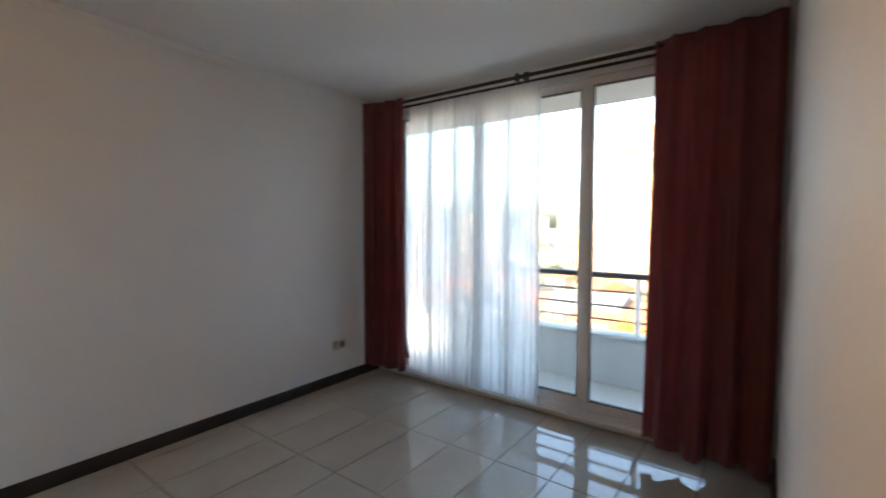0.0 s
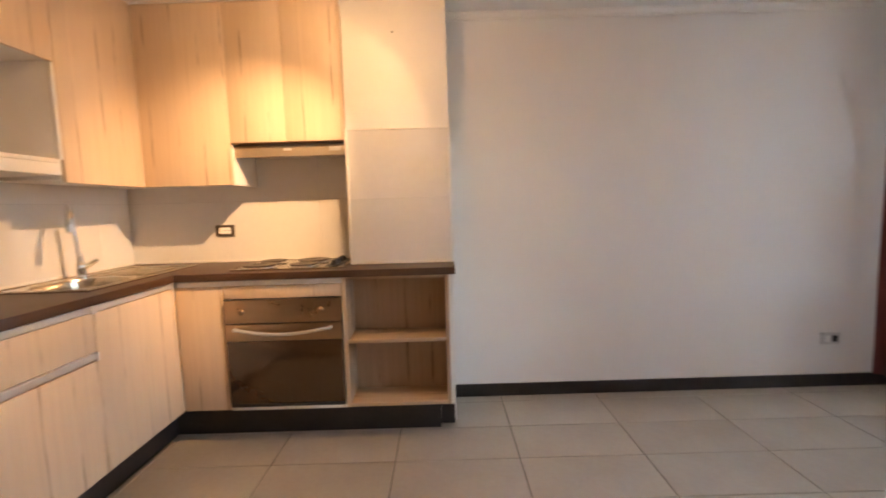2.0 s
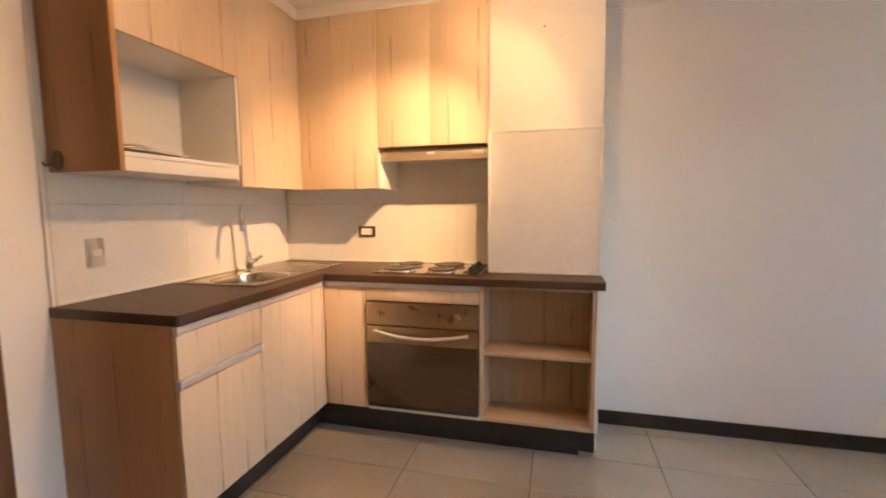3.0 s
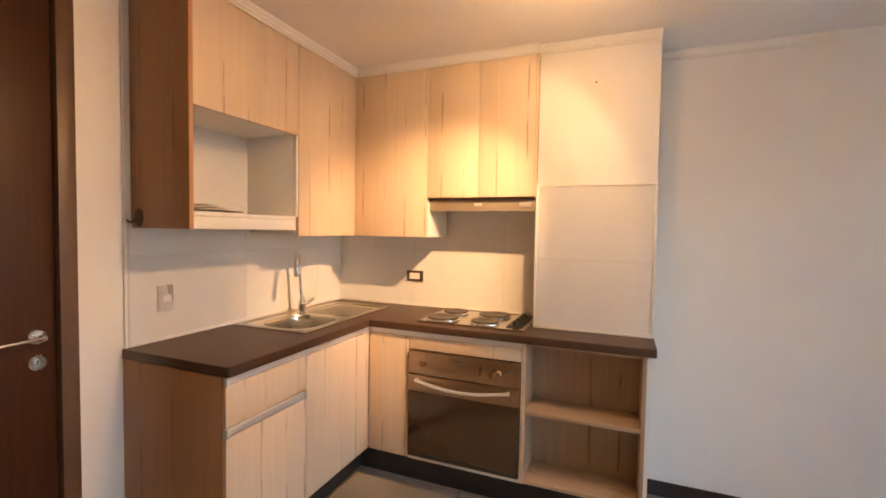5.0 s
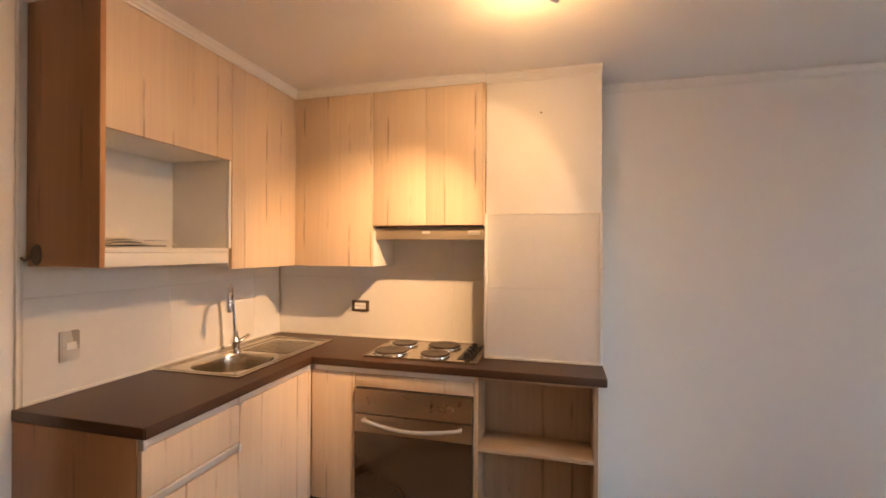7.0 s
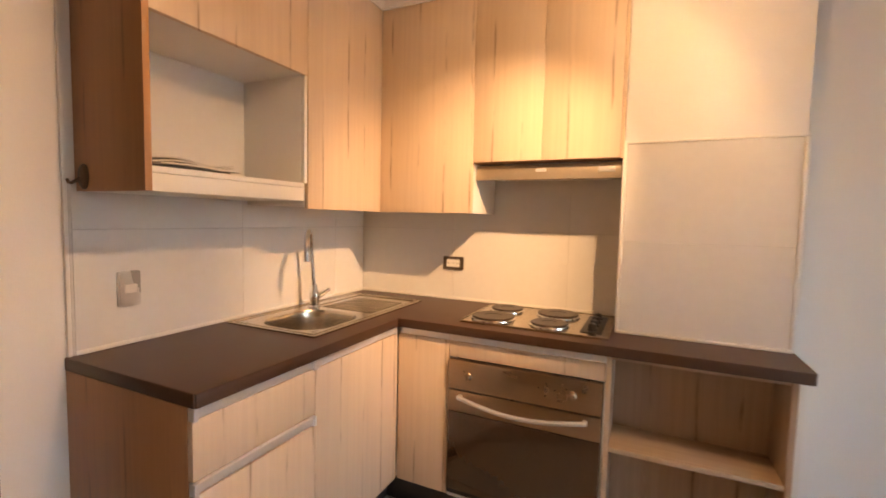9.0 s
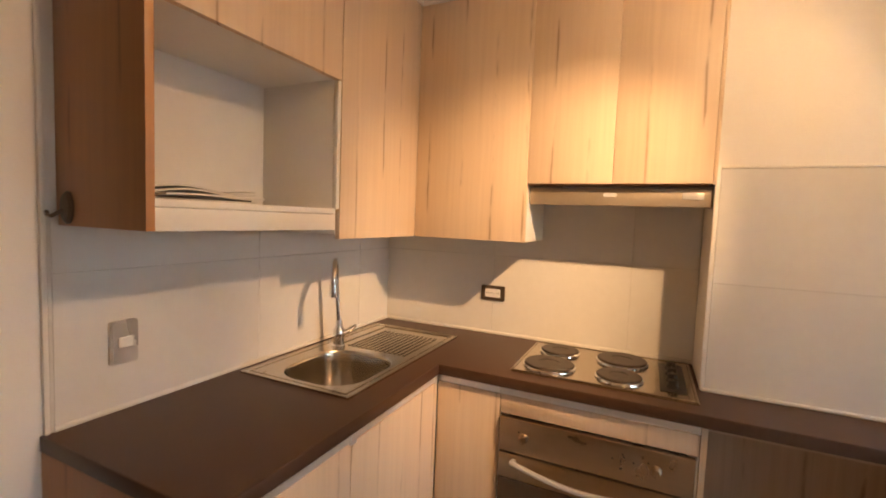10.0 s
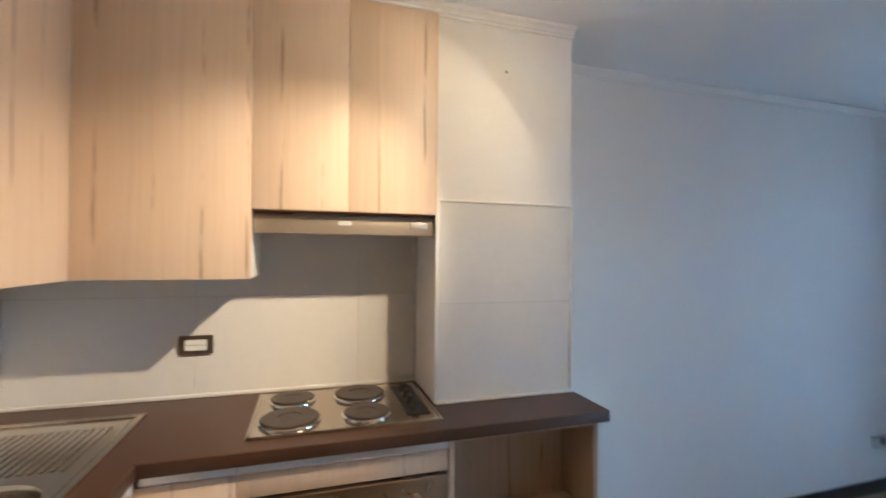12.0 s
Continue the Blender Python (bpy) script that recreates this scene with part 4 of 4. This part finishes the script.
def balcony():
    bm = bmesh.new()
    box(bm, XW + 0.2, 5.75, -4.6, 1.6, -0.22, -0.02)
    solid("balcony_floor", bm, RENDER, "pale grey concrete balcony floor slab", "floor", "structure")
    bm = bmesh.new()
    box(bm, XW + 0.2, 5.75, -4.6, 1.6, 2.27, 2.47)
    solid("balcony_soffit", bm, RENDER, "pale rendered underside of the balcony above", "ceiling", "structure")
    bm = bmesh.new()
    box(bm, 5.58, 5.72, -4.6, 1.6, -0.02, 0.37, 0.006)
    box(bm, 5.56, 5.74, -4.6, 1.6, 0.37, 0.395, 0.004)
    solid("balcony_parapet", bm, RENDER, "low pale rendered balcony parapet", "parapet", "structure")
    r = thing("balcony_railing", (5.65, -1.5, 0.395), "dark painted steel railing on the balcony parapet", "railing")
    boxed("handrail", RAIL, r, (5.625, 5.675, -4.6, 1.6, 0.845, 0.89), 0.006)
    for z in (0.50, 0.615, 0.735):
        bm = bmesh.new()
        rod(bm, (5.65, -4.6, z), (5.65, 1.6, z), 0.008, seg=12)
        part("bar", bm, RAIL, r)
    for k in range(6):
        y = -4.15 + k * 1.1
        boxed("post", PVC, r, (5.632, 5.668, y - 0.018, y + 0.018, 0.395, 0.845), 0.003)


balcony()

# ---- the city below ----
GROUND = -22.0


def ground_sheet():
    bm = bmesh.new()
    bmesh.ops.create_grid(bm, x_segments=2, y_segments=2, size=2500, matrix=Matrix.Translation((0, 0, GROUND)))
    solid("ground", bm, EARTH, "hazy grey city ground far below", "ground", "structure")


ground_sheet()


def house(at, w, d, h, turn, roof, walls=None):
    t = thing("house", (*at, GROUND), "low rendered city house with a pitched roof", "house", "houses below")
    m = Matrix.Translation((*at, GROUND)) @ Matrix.Rotation(turn, 4, "Z")

    def add(name, bm, mat):
        bmesh.ops.transform(bm, matrix=m, verts=bm.verts)
        return part(name, bm, mat, t)
    bm = bmesh.new()
    box(bm, -w / 2, w / 2, -d / 2, d / 2, 0, h)
    add("wall", bm, walls or CONC)
    bm = bmesh.new()
    rise = 0.22 * d
    prism(bm, [(-d / 2 - 0.5, h - 0.1), (d / 2 + 0.5, h - 0.1), (d / 2 + 0.5, h + 0.15), (0, h + rise), (-d / 2 - 0.5, h + 0.15)], "x", -w / 2 - 0.4, w / 2 + 0.4)
    add("roof", bm, roof)
    for k in range(max(2, int(w / 3))):
        x = -w / 2 + (k + 0.5) * w / max(2, int(w / 3))
        for s in (-1, 1):
            bm = bmesh.new()
            box(bm, x - 0.6, x + 0.6, s * d / 2 - 0.05, s * d / 2 + 0.05, h * 0.35, h * 0.75)
            add("window", bm, FARGLASS)


def tower(at, w, d, h, turn, mat, label):
    t = thing("apartment_building", (*at, GROUND), label, "building", "far buildings")
    t.rotation_euler = (0, 0, turn)

    def add(name, me, loc=(0, 0, 0)):
        ob = new(name, me)
        ob.parent = t
        ob.location = loc
        return ob
    bm = bmesh.new()
    box(bm, -w / 2, w / 2, -d / 2, d / 2, 0, h)
    add("wall", to_mesh("wall", bm, mat))
    bm = bmesh.new()
    box(bm, -w / 2 - 0.2, w / 2 + 0.2, -d / 2 - 0.2, d / 2 + 0.2, h, h + 0.9)
    box(bm, -w / 5, w / 8, -d / 4, d / 4, h + 0.9, h + 3.4)
    add("roof", to_mesh("roof", bm, mat))
    bm = bmesh.new()
    box(bm, -0.05, 0.06, -1.0, 1.0, -0.7, 0.7)
    pane = to_mesh("window", bm, FARGLASS)
    bm = bmesh.new()
    box(bm, -0.6, 0.0, -d / 2, d / 2, -0.09, 0.09)
    slab = to_mesh("floor_band", bm, mat)
    n, cols = int(h / 3), int(d / 4)
    for f in range(max(0, n - 9), n):
        z = 3 * f + 1.6
        add("floor_band", slab, (-w / 2, 0, z - 1.2))
        for c in range(cols):
            add("window", pane, (-w / 2, -d / 2 + (c + 0.5) * d / cols, z))


def toward(slope, dist):
    """The plan point dist metres out of the window, along y / x = slope from the hall."""
    k = dist / math.hypot(1, slope)
    return 2.0 + k, -2.8 + slope * k


def tree(at, h, leaf, seed):
    rnd = random.Random(seed)
    t = thing("tree", (*at, GROUND), "autumn-coloured street tree with an orange crown" if leaf is AUTUMN else "green street tree between the houses", "tree", "trees below")
    bm = bmesh.new()
    sweep(bm, [(at[0], at[1], GROUND), (at[0] + 0.1, at[1] + 0.1, GROUND + h * 0.3), (at[0] - 0.1, at[1], GROUND + h * 0.6)], 0.22, 8, 0.12)
    for k in range(5):
        a = k * 1.3 + rnd.random()
        sweep(bm, [(at[0], at[1], GROUND + h * (0.3 + 0.05 * k)), (at[0] + math.cos(a) * h * 0.13, at[1] + math.sin(a) * h * 0.13, GROUND + h * (0.48 + 0.05 * k)),
                   (at[0] + math.cos(a) * h * 0.25, at[1] + math.sin(a) * h * 0.25, GROUND + h * (0.6 + 0.06 * k))], 0.1, 6, 0.03)
    part("trunk", bm, BARK, t)
    verts, faces = [], []
    for k in range(420):
        d = Vector((rnd.gauss(0, 1), rnd.gauss(0, 1), rnd.gauss(0, 0.9))).normalized() * (rnd.random() ** 0.35)
        lump = 1 + 0.35 * noise.noise(d * 2.3 + Vector((seed, 0, 0)))
        c = Vector((at[0], at[1], GROUND + h * 0.68)) + Vector((d.x * h * 0.36, d.y * h * 0.36, d.z * h * 0.32)) * lump
        a, b = Vector((rnd.gauss(0, 1), rnd.gauss(0, 1), rnd.gauss(0, 1))).normalized(), Vector((rnd.gauss(0, 1), rnd.gauss(0, 1), rnd.gauss(0, 1)))
        b = a.cross(b).normalized()
        s = h * rnd.uniform(0.03, 0.06)
        i = len(verts)
        verts += [c - a * s, c + b * s * 0.6, c + a * s, c - b * s * 0.6]
        faces.append((i, i + 1, i + 2, i + 3))
    me = bpy.data.meshes.new("crown")
    me.from_pydata([v - Vector((*at, GROUND)) for v in verts], [], faces)
    me.materials.append(leaf)
    ob = new("crown", me)
    ob.parent = t


def city():
    rnd = random.Random(11)
    for k in range(44):
        s = 0.12 + 0.95 * (k * 0.618 % 1.0)
        dist = 62 + 7.2 * k + rnd.uniform(-4, 4)
        house(toward(s, dist), rnd.uniform(9, 20), rnd.uniform(7, 12), rnd.uniform(3, 6.5), rnd.uniform(-0.5, 0.5) + 1.2, CLAY if rnd.random() < 0.45 else ZINC)
    house(toward(0.235, 92), 20, 10, 4.5, 1.45, CLAY)
    house(toward(0.40, 82), 16, 9, 4.0, 1.3, CLAY)
    house(toward(0.32, 100), 15, 12, 6.0, 1.5, ZINC)
    tower(toward(0.175, 150), 14, 26, 50, 0.18, PEACH, "peach-coloured apartment tower in low sun")
    tower(toward(0.255, 190), 16, 34, 23, 0.22, PEACH, "wide peach-coloured apartment block in low sun")
    tower(toward(0.36, 420), 18, 30, 38, 0.3, CONC, "pale grey apartment tower far off in haze")
    tower(toward(0.305, 560), 20, 24, 52, 0.3, CONC, "pale grey apartment tower far off in haze")
    tower(toward(0.46, 500), 20, 30, 30, 0.4, CONC, "pale grey apartment block far off in haze")
    tower(toward(0.62, 430), 20, 40, 30, 0.5, CONC, "pale grey apartment block far off in haze")
    tower(toward(0.80, 520), 20, 30, 40, 0.6, CONC, "pale grey apartment tower far off in haze")
    tree(toward(0.235, 72), 9.5, AUTUMN, 1)
    tree(toward(0.265, 70), 8.0, AUTUMN, 2)
    tree(toward(0.40, 74), 7.0, AUTUMN, 3)
    for k in range(16):
        tree(toward(0.15 + 0.9 * (k * 0.381 % 1.0), 85 + 14 * k), rnd.uniform(6, 10), LEAF, 20 + k)


city()

# ---- tiles, last ----
TILE_MESHES = {}


def tile(parent, name, material, axis, a0, a1, b0, b1, base, thick, gap=0.0015):
    """One tile proud of its bed; axis: the way it faces ('z', 'x' or '-y'); a, b: its sides on the bed."""
    w, h = a1 - a0 - 2 * gap, b1 - b0 - 2 * gap
    if w < 0.01 or h < 0.01:
        return
    key = (name, axis, round(w, 3), round(h, 3))
    if key not in TILE_MESHES:
        bm = bmesh.new()
        i = 0.0018 if axis == "z" else 0.0009
        lo = [(-w / 2, -h / 2), (w / 2, -h / 2), (w / 2, h / 2), (-w / 2, h / 2)]
        hi = [(-w / 2 + i, -h / 2 + i), (w / 2 - i, -h / 2 + i), (w / 2 - i, h / 2 - i), (-w / 2 + i, h / 2 - i)]

        def at(p, t):
            return {"z": (p[0], p[1], t), "x": (t, p[0], p[1]), "-y": (p[0], -t, p[1])}[axis]
        rings = [[bm.verts.new(at(p, t)) for p in ps] for ps, t in ((lo, 0.0), (lo, thick - 0.0015), (hi, thick))]
        for a, b in zip(rings, rings[1:]):
            for j in range(4):
                bm.faces.new((a[j], a[(j + 1) % 4], b[(j + 1) % 4], b[j]))
        bm.faces.new(rings[-1])
        me = to_mesh(name, bm, material)
        TILE_MESHES[key] = me
    ob = new(name, TILE_MESHES[key])
    ca, cb = (a0 + a1) / 2, (b0 + b1) / 2
    ob.location = {"z": (ca, cb, base), "x": (base, ca, cb), "-y": (ca, base, cb)}[axis]
    ob.parent = parent


def steps(lo, hi, start, pitch):
    k = math.floor((lo - start) / pitch)
    cuts = [lo]
    while start + k * pitch < hi:
        if start + k * pitch > lo + 0.002:
            cuts.append(start + k * pitch)
        k += 1
    return list(zip(cuts, cuts[1:] + [hi]))


def lay_tiles():
    for xa, xb in steps(0.0, XW, 1.043, 0.5925):
        for ya, yb in steps(HALL, 0.0, -0.392, 0.3045):
            if xa > 2.2 and yb < YS - 0.1:
                continue
            tile(FLOOR, "floor_tile", FTILE, "z", xa, xb, ya, yb, -0.006, 0.006, 0.0022)
    # splashback on the west and north walls, and the duct's face
    rows = ((CT + 0.002, 1.265), (1.265, 1.60))
    for za, zb in rows:
        for ya, yb in steps(-1.425, -0.0085, -0.837, 0.58):
            tile(WEST, "wall_tile", WTILE, "x", ya, yb, za, min(zb, 1.40), 0.0, 0.008, 0.0004)
        for xa, xb in steps(0.0085, 1.3915, 1.155, 0.58):
            tile(NORTH, "wall_tile", WTILE, "-y", xa, xb, za, zb, 0.0, 0.008, 0.0004)
    # pale grout between the wall tiles
    boxed("grout", GROUT, WEST, (0.0003, 0.0066, -1.424, -0.009, CT + 0.001, 1.40), 0.0)
    boxed("grout", GROUT, NORTH, (0.009, 1.391, -0.0066, -0.0003, CT + 0.001, 1.60), 0.0)
    boxed("grout", GROUT, DUCT, (1.403, 1.931, -0.3026, -0.2953, CT + 0.001, 1.611), 0.0)
    for za, zb in ((CT + 0.002, 1.251), (1.251, 1.612)):
        tile(DUCT, "wall_tile", WTILE, "-y", 1.402, 1.932, za, zb, -0.295, 0.009, 0.0004)
    for name, dims in (("corner_trim", (1.388, 1.402, -0.3065, -0.293, CT, 1.622)), ("corner_trim", (1.932, 1.946, -0.3065, -0.293, CT, 1.612)),
                       ("corner_trim", (1.402, 1.946, -0.3065, -0.2955, 1.612, 1.622))):
        boxed(name, TRIM, DUCT, dims, 0.003)
    boxed("corner_trim", TRIM, WEST, (0.0005, 0.012, -1.437, -1.4255, CT + 0.0, 2.26), 0.003)


lay_tiles()
